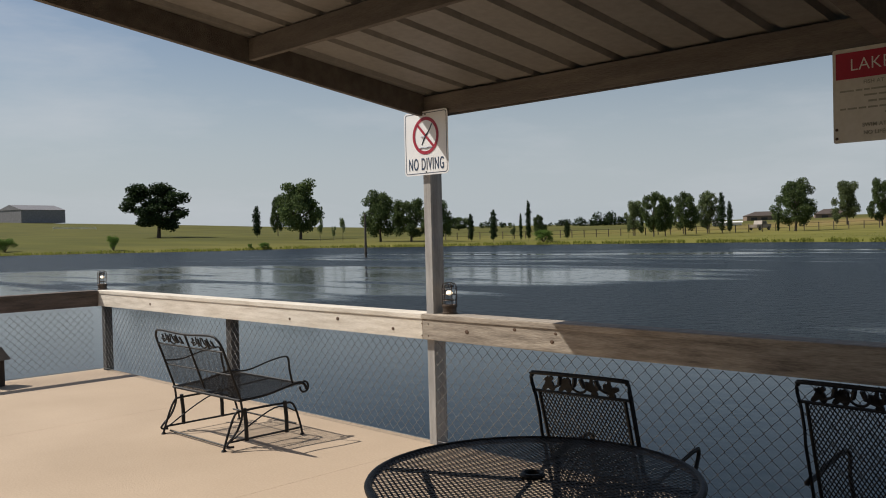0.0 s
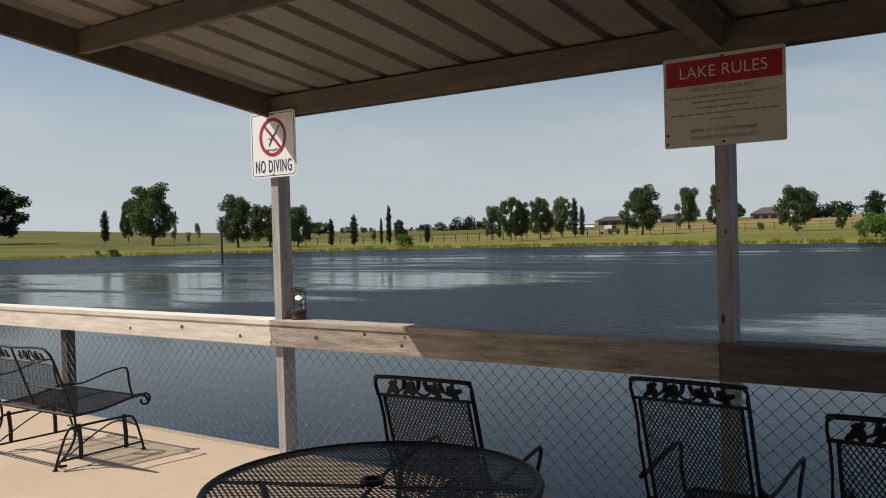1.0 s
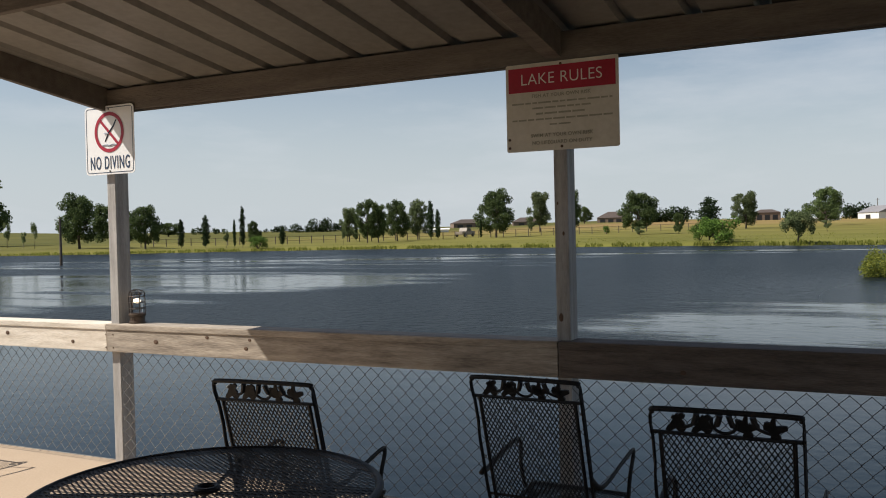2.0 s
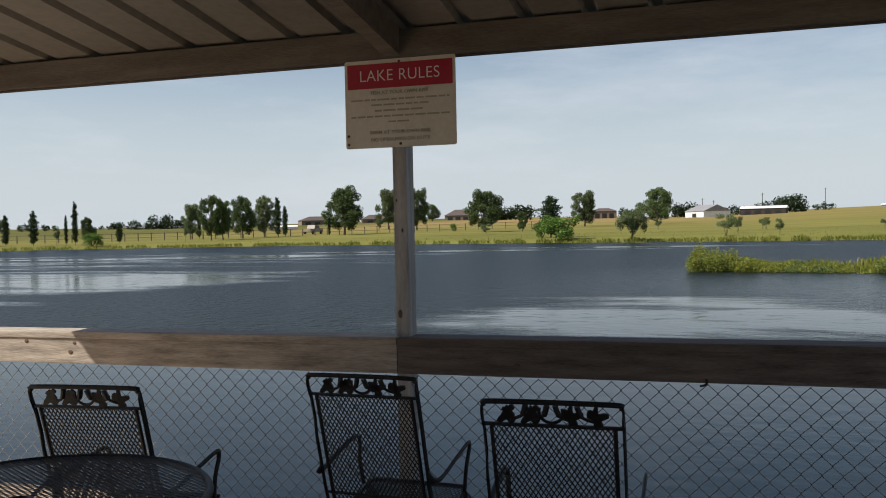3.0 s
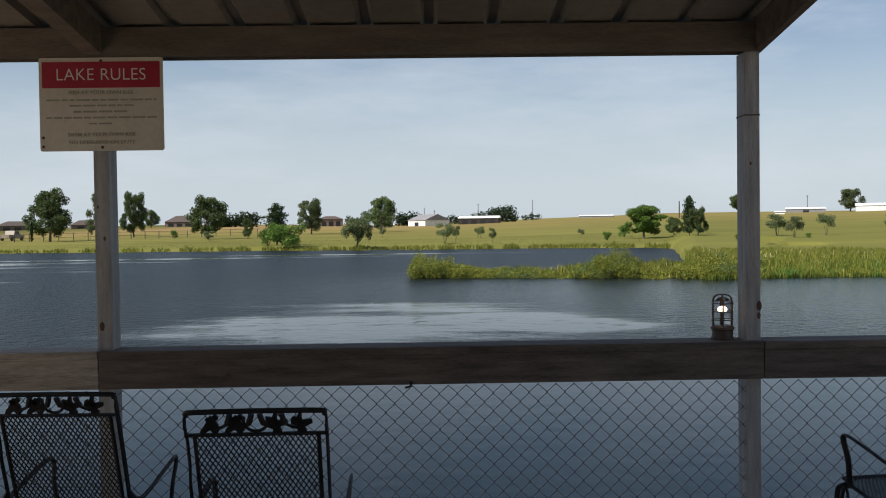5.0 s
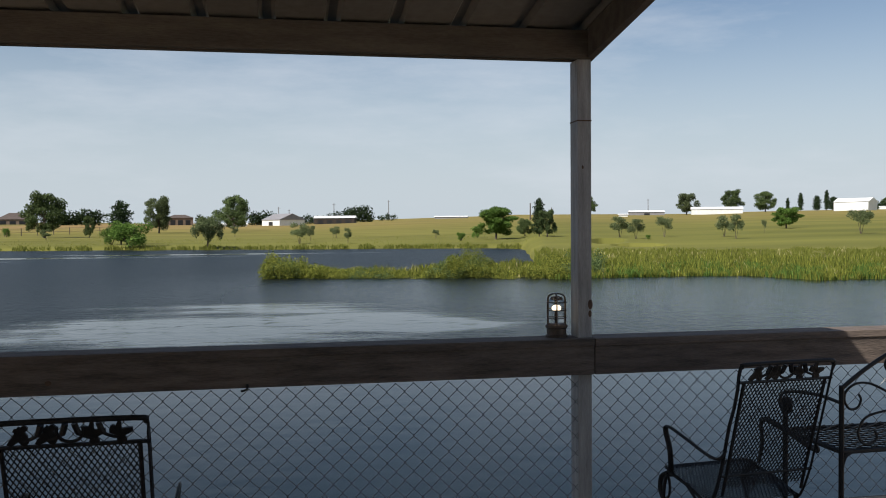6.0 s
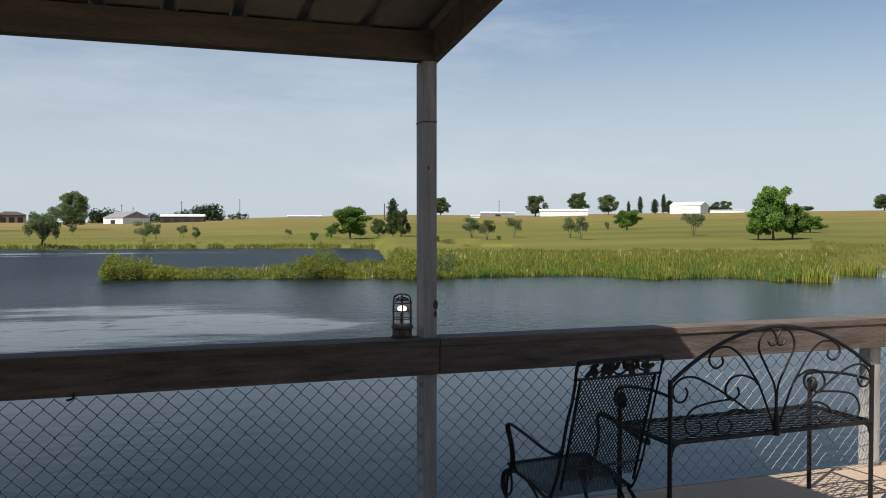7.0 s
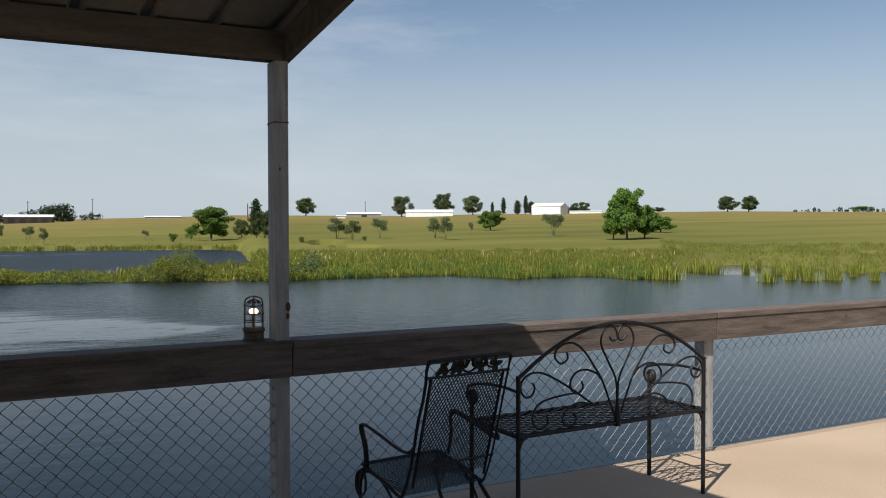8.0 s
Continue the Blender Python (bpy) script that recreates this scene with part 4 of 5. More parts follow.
def glider():
    """Two-seat glider: faces +y, base centre at the origin."""
    s = empty("glider_bench", pose(-5.64, 3.19, 0, 0, 0, 1))
    W, SEAT, TOP = 0.5, 0.41, 0.87
    back = lambda x, h: Vector((x, -0.24 - (h - SEAT) * 0.36, h))
    outer = smooth_path([back(-W, SEAT - 0.04), back(-W, 0.65), back(-W, TOP - 0.09), back(-W + 0.03, TOP - 0.03), back(-W + 0.12, TOP), back(0, TOP - 0.015), back(W - 0.12, TOP), back(W - 0.03, TOP - 0.03), back(W, TOP - 0.09), back(W, 0.65), back(W, SEAT - 0.04)], 4)
    frame_back = smooth(part("back_frame", bar(outer, 0.0095, 8), IRON, s))
    band = TOP - 0.12
    part("back_rail", bar([back(-W, band), back(W, band)], 0.008), IRON, s)
    part("back_stile", bar([back(0, SEAT), back(0, TOP - 0.015)], 0.009), IRON, s)
    part("back_rail", bar([back(-W, 0.57), back(W, 0.57)], 0.007), IRON, s)
    bm = bmesh.new()
    for x0 in (-W, 0.0):
        expanded_mesh(bm, (back(x0, SEAT), back(x0 + W, SEAT), back(x0 + W, band), back(x0, band)), 0.018, 0.025, 0.0012)
    part("back_mesh", bm, IRON, s, "black expanded metal mesh")
    tilt = Matrix.Translation(back(0, band)) @ pose(0, 0, 0, math.degrees(math.atan(0.36)))
    for x0, x1 in ((-W + 0.06, -0.03), (0.03, W - 0.06)):
        vine_band(frame_back, x0, x1, 0.008, 0.1, tilt, 0.5)
    seat = smooth_path([(-W, -0.24, SEAT - 0.04), (-W, 0.0, SEAT - 0.03), (-W, 0.28, SEAT + 0.02), (-W, 0.36, SEAT + 0.005), (-W, 0.385, SEAT - 0.04)], 4)
    for sx in (1, -1):
        side_pts = [Vector((p.x * sx, p.y, p.z)) for p in seat]
        smooth(part("seat_rail", bar(side_pts, 0.011, 7), IRON, s))
    part("seat_rail", bar([(-W, 0.36, SEAT + 0.005), (W, 0.36, SEAT + 0.005)], 0.01, 7), IRON, s)
    part("seat_rail", bar([(-W, -0.24, SEAT - 0.04), (W, -0.24, SEAT - 0.04)], 0.01, 7), IRON, s)
    part("seat_rail", bar([(0, -0.24, SEAT - 0.045), (0, 0.36, SEAT)], 0.008, 6), IRON, s)
    bm = bmesh.new()
    expanded_mesh(bm, ((-W, -0.24, SEAT - 0.035), (W, -0.24, SEAT - 0.035), (W, 0.36, SEAT + 0.005), (-W, 0.36, SEAT + 0.005)), 0.018, 0.025, 0.0012)
    part("seat_mesh", bm, IRON, s, "black expanded metal mesh")
    for sx in (-1, 1):
        x = sx * W
        smooth(part("arm", tube(bmesh.new(), smooth_path([back(x, 0.6), (x, -0.15, 0.595), (x, 0.05, 0.64), (x, 0.18, 0.655), (x, 0.215, 0.63), (x, 0.225, 0.54), (x, 0.25, SEAT + 0.02)], 5), 0.009, 6, 0.6), IRON, s))
        part("scroll", bar(spiral((x, 0.36, SEAT - 0.02), (0, 1, 0), (0, 0, 1), 0.045, 0.038, 100, -190, 16), 0.009), IRON, s)
        # swinging side frame on the base
        base = smooth_path([(x * 0.92, -0.36, 0.012), (x * 0.92, -0.33, 0.1), (x * 0.92, -0.26, 0.255), (x * 0.92, -0.18, 0.28), (x * 0.92, 0.18, 0.28), (x * 0.92, 0.28, 0.255), (x * 0.92, 0.34, 0.1), (x * 0.92, 0.36, 0.012)], 4)
        smooth(part("base_frame", bar(base, 0.009, 7), IRON, s))
        part("base_bar", bar([(x * 0.92, -0.35, 0.06), (x * 0.92, 0.35, 0.06)], 0.008, 6), IRON, s)
        for y in (-0.17, 0.2):
            part("hanger", tube(bmesh.new(), [(x * 0.95, y, 0.05), (x * 0.95, y, 0.17), (x * 0.95, y - 0.012, 0.3)], 0.016, 8), IRON, s, "thick black swing hanger")
        part("brace", bar(smooth_path([(x * 0.92, -0.33, 0.05), (x * 0.92, -0.05, 0.2), (x * 0.92, 0.14, 0.26), (x * 0.92, 0.3, 0.2)], 4), 0.006, 6), IRON, s)
        part("leg", bar(smooth_path([back(x, SEAT - 0.03), (x, -0.22, 0.25), (x, -0.27, 0.14), (x, -0.36, 0.05), (x, -0.3, 0.03)], 4), 0.009, 7), IRON, s)
        for y in (-0.36, 0.36):
            part("foot", tube(bmesh.new(), [(x * 0.92, y, 0.0), (x * 0.92, y, 0.014)], [0.022, 0.014], 8), IRON, s)
    part("stretcher", bar([(-0.46, -0.3, 0.02), (0.46, -0.3, 0.02)], 0.008, 6), IRON, s)
    part("stretcher", bar([(-0.46, 0.3, 0.1), (0.46, 0.3, 0.1)], 0.008, 6), IRON, s)
    return tagged(s, "black wrought-iron mesh glider loveseat facing the lake", "glider")


glider()


def scroll_bench():
    """Bench with an arched scrollwork back, facing +y; its back legs stand on the x axis."""
    s = empty("garden_bench", pose(4.178, 3.312, 0, 0, 0, 1.2))
    L, D, SEAT, SH = 0.67, 0.455, 0.515, 0.82
    for x in (-L, L):
        part("leg", tube(bmesh.new(), [(x, 0, 0), (x, 0, SEAT), (x, 0, SH)], 0.0125, 8), IRON, s)
        part("leg", tube(bmesh.new(), [(x, D, 0), (x, D, SEAT), (x, D + 0.0, 0.66)], 0.0135, 8), IRON, s)
        inner = x - math.copysign(0.06, x)
        part("bracket", bar(smooth_path([(x, 0, SEAT - 0.09), (x - math.copysign(0.02, x), 0, SEAT - 0.035), (inner, 0, SEAT - 0.012)], 4), 0.012, 6), IRON, s)
        part("arm", bar(smooth_path([(x, 0, 0.735), (x, 0.16, 0.742), (x, 0.34, 0.728), (x, D, 0.705)], 5), 0.0085, 7), IRON, s)
        part("arm_scroll", tube(bmesh.new(), spiral((x, D - 0.005, 0.645), (0, 1, 0), (0, 0, 1), 0.062, 0.016, 100, -420, 34), 0.014, 8, 0.6), IRON, s, "curled iron arm end")
    arch = []
    for k in range(37):
        x = -math.cos(math.pi * k / 36)
        arch.append((L * x, 0, SH - 0.015 + 0.257 * (1 - x * x)))
    arch_ob = smooth(part("arch", bar(arch, 0.0105, 8), IRON, s))
    for y in (0.0, D):
        part("seat_rail", bar([(-L, y, SEAT - 0.012), (L, y, SEAT - 0.012)], 0.013, 7), IRON, s)
    for x in (-L, L):
        part("seat_rail", bar([(x, 0, SEAT - 0.012), (x, D, SEAT - 0.012)], 0.013, 7), IRON, s)
    bm = bmesh.new()
    expanded_mesh(bm, ((-L, 0, SEAT), (L, 0, SEAT), (L, D, SEAT), (-L, D, SEAT)), 0.085, 0.052, 0.0042)
    part("seat_lattice", bm, IRON, s, "woven flat iron lattice seat")
    U, V = (1, 0, 0), (0, 0, 1)
    for sx in (-1, 1):
        def p(x, z):
            return (sx * x * 1.055, 0, z)
        stems = {
            "heart": [p(0.0, SEAT), p(0.003, 0.64), p(0.012, 0.75), p(0.066, 0.855), p(0.112, 0.953), p(0.09, 1.024), p(0.04, 1.046), p(0.008, 1.015), p(0.006, 0.972), p(0.035, 0.962), p(0.055, 0.985)],
            "tall": [p(0.008, SEAT), p(0.098, 0.737), p(0.155, 0.828), p(0.213, 0.908), p(0.279, 0.962), p(0.344, 0.968), p(0.4, 0.94), p(0.409, 0.896), p(0.372, 0.863), p(0.331, 0.884), p(0.335, 0.919)],
            "mid": [p(0.117, 0.762), p(0.138, 0.788), p(0.203, 0.815), p(0.269, 0.81), p(0.31, 0.766), p(0.306, 0.718), p(0.269, 0.692), p(0.231, 0.721), p(0.241, 0.757)],
            "side": [p(0.174, 0.631), p(0.287, 0.709), p(0.399, 0.779), p(0.491, 0.823), p(0.563, 0.825), p(0.612, 0.791), p(0.62, 0.746), p(0.594, 0.706), p(0.554, 0.71), p(0.536, 0.748), p(0.549, 0.775)],
            "low": [p(0.287, 0.697), p(0.417, 0.686), p(0.509, 0.661), p(0.548, 0.602), p(0.536, 0.547), p(0.49, 0.53), p(0.454, 0.556), p(0.463, 0.596)],
            "base": [p(0.155, 0.615), p(0.25, 0.641), p(0.325, 0.617), p(0.362, 0.573), p(0.343, 0.53), p(0.302, 0.522), p(0.272, 0.559), p(0.296, 0.592)],
        }
        for pts in stems.values():
            part("scroll", bar(smooth_path(pts, 5), 0.0062, 6), IRON, arch_ob)
    bm = bmesh.new()
    tube(bm, [(0, 0, SEAT - 0.03), (0, 0, SEAT + 0.02), (0, 0, 0.62)], [0.022, 0.02, 0.009], 8)
    part("collar", bm, IRON, s)
    return tagged(s, "black iron garden bench with arched scrollwork back", "bench")


scroll_bench()


def feeder_box():
    s = empty("wooden_box", pose(-9.84, 2.66, 0, 0, 0, 15))
    part("body", block(-0.11, 0.11, -0.1, 0.1, 0.0, 0.31, 0.006), DARK_WOOD, s)
    bm = bmesh.new()
    vs = [bm.verts.new(c) for c in ((-0.17, -0.14, 0.3), (0.17, -0.14, 0.3), (0.17, 0.14, 0.3), (-0.17, 0.14, 0.3), (0, -0.14, 0.43), (0, 0.14, 0.43))]
    bmesh.ops.convex_hull(bm, input=vs)
    part("lid", bm, DARK_WOOD, s, "dark pitched lid")
    return tagged(s, "small dark wooden box with pitched lid on the deck", "box")


feeder_box()


# ---- trees ----
def leaf_cloud(name, lobes, count, size, material, seed):
    """Many small leaf sprays scattered through lobes (centre, radii), denser towards their skins."""
    rng = np.random.default_rng(seed)
    weights = np.array([l[1][0] * l[1][1] * l[1][2] for l in lobes]) ** 0.75
    picks = rng.choice(len(lobes), count, p=weights / weights.sum())
    cen = np.array([l[0] for l in lobes])[picks]
    rad = np.array([l[1] for l in lobes])[picks]
    d = rng.normal(size=(count, 3))
    d /= np.linalg.norm(d, axis=1)[:, None]
    rr = rng.uniform(0.35, 1.06, count)[:, None]
    pos = cen + d * rad * rr
    u = rng.normal(size=(count, 3))
    u /= np.linalg.norm(u, axis=1)[:, None]
    w = np.cross(u, rng.normal(size=(count, 3)))
    w /= np.linalg.norm(w, axis=1)[:, None]
    sz = (size * rng.uniform(0.55, 1.35, count))[:, None]
    verts = np.stack([pos - u * sz, pos + w * sz * 0.55, pos + u * sz, pos - w * sz * 0.55], 1).reshape(-1, 3)
    me = bpy.data.meshes.new(name)
    me.from_pydata(verts.tolist(), [], np.arange(count * 4).reshape(-1, 4).tolist())
    me.materials.append(material)
    return me


def make_tree(kind, seed, material, label):
    """A tree one metre high and about as wide as its kind is; stretched to size when placed."""
    rng = random.Random(seed)
    s = empty("tree")
    bm = bmesh.new()
    lobes = []
    if kind == "cone":
        tube(bm, [(0, 0, -0.03), (0.006, 0, 0.4), (0, 0, 0.95)], [0.022, 0.014, 0.003], 6)
        for k in range(15):
            z = 0.14 + 0.82 * k / 14
            r = 0.3 * math.sqrt(max(0.08, 1 - ((z - 0.46) / 0.56) ** 2))
            a = k * 2.4
            lobes.append(((0.12 * r * math.cos(a) * 2, 0.12 * r * math.sin(a) * 2, z), (r * rng.uniform(0.7, 1.15), r * rng.uniform(0.7, 1.15), 0.07)))
        count, size = 3600, 0.028
    elif kind == "sapling":
        for k in range(3):
            a = k * 2.1 + seed
            tube(bm, [(0.02 * math.cos(a), 0.02 * math.sin(a), -0.03), (0.1 * math.cos(a), 0.1 * math.sin(a), 0.35), (0.22 * math.cos(a), 0.22 * math.sin(a), 0.8)], [0.014, 0.009, 0.003], 5)
        for k in range(9):
            a = k * 2.4
            lobes.append(((0.27 * math.cos(a), 0.27 * math.sin(a), rng.uniform(0.45, 0.88)), (rng.uniform(0.18, 0.3), rng.uniform(0.18, 0.3), rng.uniform(0.11, 0.18))))
        count, size = 2000, 0.034
    elif kind == "shrub":
        for k in range(5):
            a = k * 1.3
            tube(bm, [(0, 0, -0.03), (0.15 * math.cos(a), 0.15 * math.sin(a), 0.3), (0.3 * math.cos(a), 0.3 * math.sin(a), 0.65)], [0.02, 0.014, 0.004], 5)
        for k in range(13):
            a = k * 2.4
            r = 0.36 * math.sqrt((k + 1) / 13)
            lobes.append(((r * math.cos(a), r * math.sin(a), rng.uniform(0.2, 0.72)), (rng.uniform(0.13, 0.24), rng.uniform(0.13, 0.24), rng.uniform(0.14, 0.24))))
        count, size = 4000, 0.026
    elif kind == "willow":
        tube(bm, [(0, 0, -0.03), (0.03, 0, 0.3), (0, 0, 0.7)], [0.03, 0.022, 0.006], 6)
        for k in range(16):
            a = k * 2.4
            r = rng.uniform(0.08, 0.38)
            lobes.append(((r * math.cos(a), r * math.sin(a), rng.uniform(0.16, 0.85) * (1 - 0.35 * r)), (rng.uniform(0.1, 0.18), rng.uniform(0.1, 0.18), rng.uniform(0.12, 0.22))))
        count, size = 7000, 0.026
    else:
        tube(bm, [(0, 0, -0.03), (0.012, 0.004, 0.15), (-0.005, 0.01, 0.35), (0, 0, 0.75)], [0.032, 0.024, 0.018, 0.004], 7)
        for k in range(7):
            a = k * 2.4 + rng.uniform(-0.3, 0.3)
            z0 = 0.2 + 0.05 * k
            tube(bm, [(0, 0, z0), (0.14 * math.cos(a), 0.14 * math.sin(a), z0 + 0.1), (0.3 * math.cos(a), 0.3 * math.sin(a), z0 + 0.22)], [0.014, 0.01, 0.003], 5)
        low = 0.08 if kind == "broad" else 0.11
        for k in range(30):
            a = k * 2.4 + rng.uniform(-0.4, 0.4)
            z = low + 0.1 + (0.82 - low) * (k + 0.5) / 30
            reach = 0.41 * math.sqrt(max(0.12, 1 - ((z - 0.5) / 0.52) ** 2)) * rng.uniform(0.25, 1.1)
            lobes.append(((reach * math.cos(a), reach * math.sin(a), z), (rng.uniform(0.1, 0.19), rng.uniform(0.1, 0.19), rng.uniform(0.07, 0.13))))
        count, size = (15000, 0.022) if kind == "oak" else (12000, 0.021)
    part("trunk", bm, BARK, s, "grey-brown trunk and limbs")
    crown = new("crown", leaf_cloud("crown", lobes, count, size, material, seed))
    crown.parent = s
    return tagged(s, label, "tree")


def plant_all(kind, rows, models):
    """Copies of the models: bearing, distance, height, width."""
    for i, (a, r, h, w) in enumerate(rows):
        base = models[i % len(models)]
        p = place(a, r)
        wide = {"cone": 0.66, "sapling": 0.95, "shrub": 1.0, "willow": 0.85}.get(kind, 0.86)
        m = Matrix.LocRotScale(p, Euler((0, 0, i * 1.9)), (w / wide, w / wide, h))
        if not base.get("planted"):
            base["planted"] = 1
            base.matrix_world = m
        else:
            src = base.matrix_basis.copy()
            base.matrix_basis = Matrix()
            copy_thing(base, m)
            base.matrix_basis = src


broad = [make_tree("broad", k, LEAF, "leafy green broad-crowned tree in the pasture") for k in (1, 2, 3, 4)]
oaks = [make_tree("oak", k, LEAF_DARK, "dark spreading oak standing alone in the pasture") for k in (11,)]
oaks_green = [make_tree("oak", k, LEAF_BRIGHT, "bright green spreading tree in the meadow") for k in (12, 13)]
greys = [make_tree("broad", k, LEAF_GREY, "airy grey-green tree in the pasture") for k in (5, 6)]
cones = [make_tree("cone", k, LEAF_DARK, "narrow dark green poplar-shaped tree by the far shore") for k in (21, 22)]
saplings = [make_tree("sapling", k, LEAF_GREY, "thin young tree with sparse grey-green leaves") for k in (31, 32, 33)]
shrubs = [make_tree("shrub", k, LEAF_BRIGHT, "rounded bright green bush on the bank") for k in (41, 42)]
willows = [make_tree("willow", k, LEAF_GREY, "drooping grey-green willow at the water's edge") for k in (51,)]

plant_all("oak", [(-63.49, 246, 14.6, 16.1)], oaks)
plant_all("broad", [(-54.71, 205, 13.9, 10.9), (-56.13, 262, 12.0, 3.9), (-49.52, 160, 9.3, 6.8), (-47.52, 153, 7.5, 6.4), (-45.75, 143, 6.9, 4.8),
            (-39.1, 154, 4.2, 2.2), (-44.33, 389, 5.8, 11.1), (-31.83, 142, 7.1, 3.4), (-31.1, 144, 6.6, 3.0), (-29.86, 153, 7.3, 4.0), (-23.36, 157, 8.7, 6.3),
            (-18.61, 182, 9.0, 4.7), (-14.16, 147, 7.2, 5.9), (-3.1, 219, 8.9, 7.8), (-17.57, 483, 9.4, 8.1), (-11.68, 144, 3.4, 1.5), (28.87, 700, 18.2, 15.3),
            (30.78, 700, 15.8, 15.2), (15.85, 112, 2.2, 2.1), (17.3, 84, 2.6, 1.8), (19.85, 760, 15.9, 15.7), (46.93, 760, 13.1, 15.2), (48.17, 740, 12.8, 14.5),
            (37.79, 800, 10.1, 14.7), (42.75, 850, 4.8, 10.9)], broad)
plant_all("broad", [(-33.0, 156, 6.2, 3.2), (-28.51, 160, 7.5, 3.6), (-20.46, 215, 10.0, 5.6), (-7.64, 194, 7.8, 5.6), (26.09, 620, 15.1, 13.7)], greys)
plant_all("oak", [(13.93, 105, 3.9, 4.3), (40.87, 74, 4.4, 3.1), (41.95, 77, 2.9, 2.3), (39.98, 75, 2.7, 2.1), (32.0, 113, 2.6, 3.0), (42.94, 98, 1.8, 2.6)], oaks_green)
plant_all("cone", [(-57.46, 234, 8.2, 2.6), (-43.59, 140, 4.4, 1.2), (-42.11, 135, 4.9, 1.4), (-40.33, 134, 4.2, 0.6), (-39.82, 133, 6.1, 1.0), (-37.31, 143, 2.8, 1.2),
            (-32.55, 160, 4.5, 0.9), (-27.65, 156, 6.9, 1.5), (-27.18, 153, 5.3, 1.2), (-24.35, 152, 3.3, 0.6), (-9.86, 104, 4.9, 2.9), (16.78, 88, 3.8, 1.5),
            (32.06, 700, 10.2, 3.6), (32.79, 640, 12.7, 4.1), (33.7, 640, 10.5, 6.5), (34.24, 640, 14.1, 4.0), (34.6, 640, 9.5, 8.0)], cones)
plant_all("sapling", [(-53.45, 181, 5.0, 1.3), (-52.57, 178, 3.1, 1.0), (-51.99, 170, 4.9, 1.1), (-40.85, 136, 2.9, 0.9), (-33.39, 134, 2.9, 0.6), (-21.1, 164, 2.4, 0.8),
            (1.09, 98, 2.4, 2.2), (1.8, 110, 2.0, 1.2), (3.26, 125, 1.5, 1.0), (4.22, 96, 1.8, 0.9), (3.45, 123, 1.7, 1.1), (9.99, 112, 1.2, 0.9),
            (21.96, 82, 2.0, 1.9), (22.97, 77, 1.8, 1.5), (24.75, 83, 2.0, 1.5), (28.39, 83, 2.0, 1.6), (29.09, 77, 2.1, 1.3), (30.73, 94, 1.4, 0.5),
            (-14.09, 129, 1.6, 1.5), (-3.01, 142, 1.8, 1.4), (36.13, 88, 2.3, 2.2)], saplings)
plant_all("shrub", [(-72.18, 166, 2.8, 4.1), (-66.18, 154, 3.0, 2.1), (-38.87, 129, 2.2, 3.3), (-16.2, 159, 1.8, 1.3), (-9.32, 98, 3.4, 4.9), (-10.41, 104, 2.4, 2.7),
            (12.72, 112, 1.7, 1.6), (11.65, 101, 1.2, 1.2), (19.68, 70, 0.6, 0.5), (21.04, 74, 0.5, 0.5), (23.75, 76, 0.5, 0.5), (54.35, 820, 5.9, 17.3),
            (-57.06, 143, 1.3, 2.0), (-57.94, 143, 1.1, 0.9)], shrubs)
plant_all("willow", [(-4.71, 93, 3.5, 3.0)], willows)


def far_woods():
    """Distant rows of trees along the skyline."""
    rng = random.Random(5)
    lobes = []
    for a0, a1, r, h in ((-42.8, -40.9, 520, 4.5), (-38.3, -36.6, 620, 5), (-36.4, -33.2, 560, 6), (-35.7, -34.4, 540, 9), (-13.2, -11.2, 460, 9), (-5.2, -4.6, 480, 6.5),
                         (-1.8, -0.8, 470, 7.5), (0.6, 2.2, 520, 7), (2.6, 3.6, 520, 8), (4.0, 5.8, 540, 10.5), (6.4, 7.2, 600, 6), (36.6, 38.4, 780, 8), (50.8, 52.2, 820, 3.5), (53.0, 56.5, 820, 4.5)):
        a = a0
        while a < a1:
            p = place(a, r)
            hh = h * rng.uniform(0.4, 1.05)
            lobes.append(((p.x, p.y, p.z + hh * 0.45), (hh * rng.uniform(0.35, 0.8), hh * 0.5, hh * 0.55)))
            a += 0.3 * rng.uniform(0.4, 1.6)
    ob = new("far_trees", leaf_cloud("far_trees", lobes, 16000, 0.6, LEAF_DARK, 77))
    return tagged(ob, "dark line of distant trees on the skyline", "trees", kind="stuff")


far_woods()


# ---- reeds and bank grass ----
def blades(name, spots, height, width, material, seed, label, lean=0.25):
    """Grass or reed blades: one tapering bent blade at each spot."""
    rng = np.random.default_rng(seed)
    pos = np.array(spots, dtype=float)
    n = len(pos)
    h = height * rng.uniform(0.55, 1.15, n) * pos[:, 3]
    a = rng.uniform(0, math.tau, n)
    side = np.stack([np.cos(a), np.sin(a), np.zeros(n)], 1) * (width * rng.uniform(0.6, 1.4, n))[:, None]
    tip = np.stack([rng.normal(0, lean, n) * h, rng.normal(0, lean, n) * h, h], 1)
    p = pos[:, :3]
    mid = p + tip * np.array([0.35, 0.35, 0.6])
    verts = np.stack([p - side, p + side, mid + side * 0.8, mid - side * 0.8, p + tip], 1).reshape(-1, 3)
    faces = []
    for i in range(n):
        b = 5 * i
        faces.append((b, b + 1, b + 2, b + 3))
        faces.append((b + 3, b + 2, b + 4))
    me = bpy.data.meshes.new(name)
    me.from_pydata(verts.tolist(), [], faces)
    me.materials.append(material)
    return tagged(new(name, me), label, "reeds", kind="stuff")


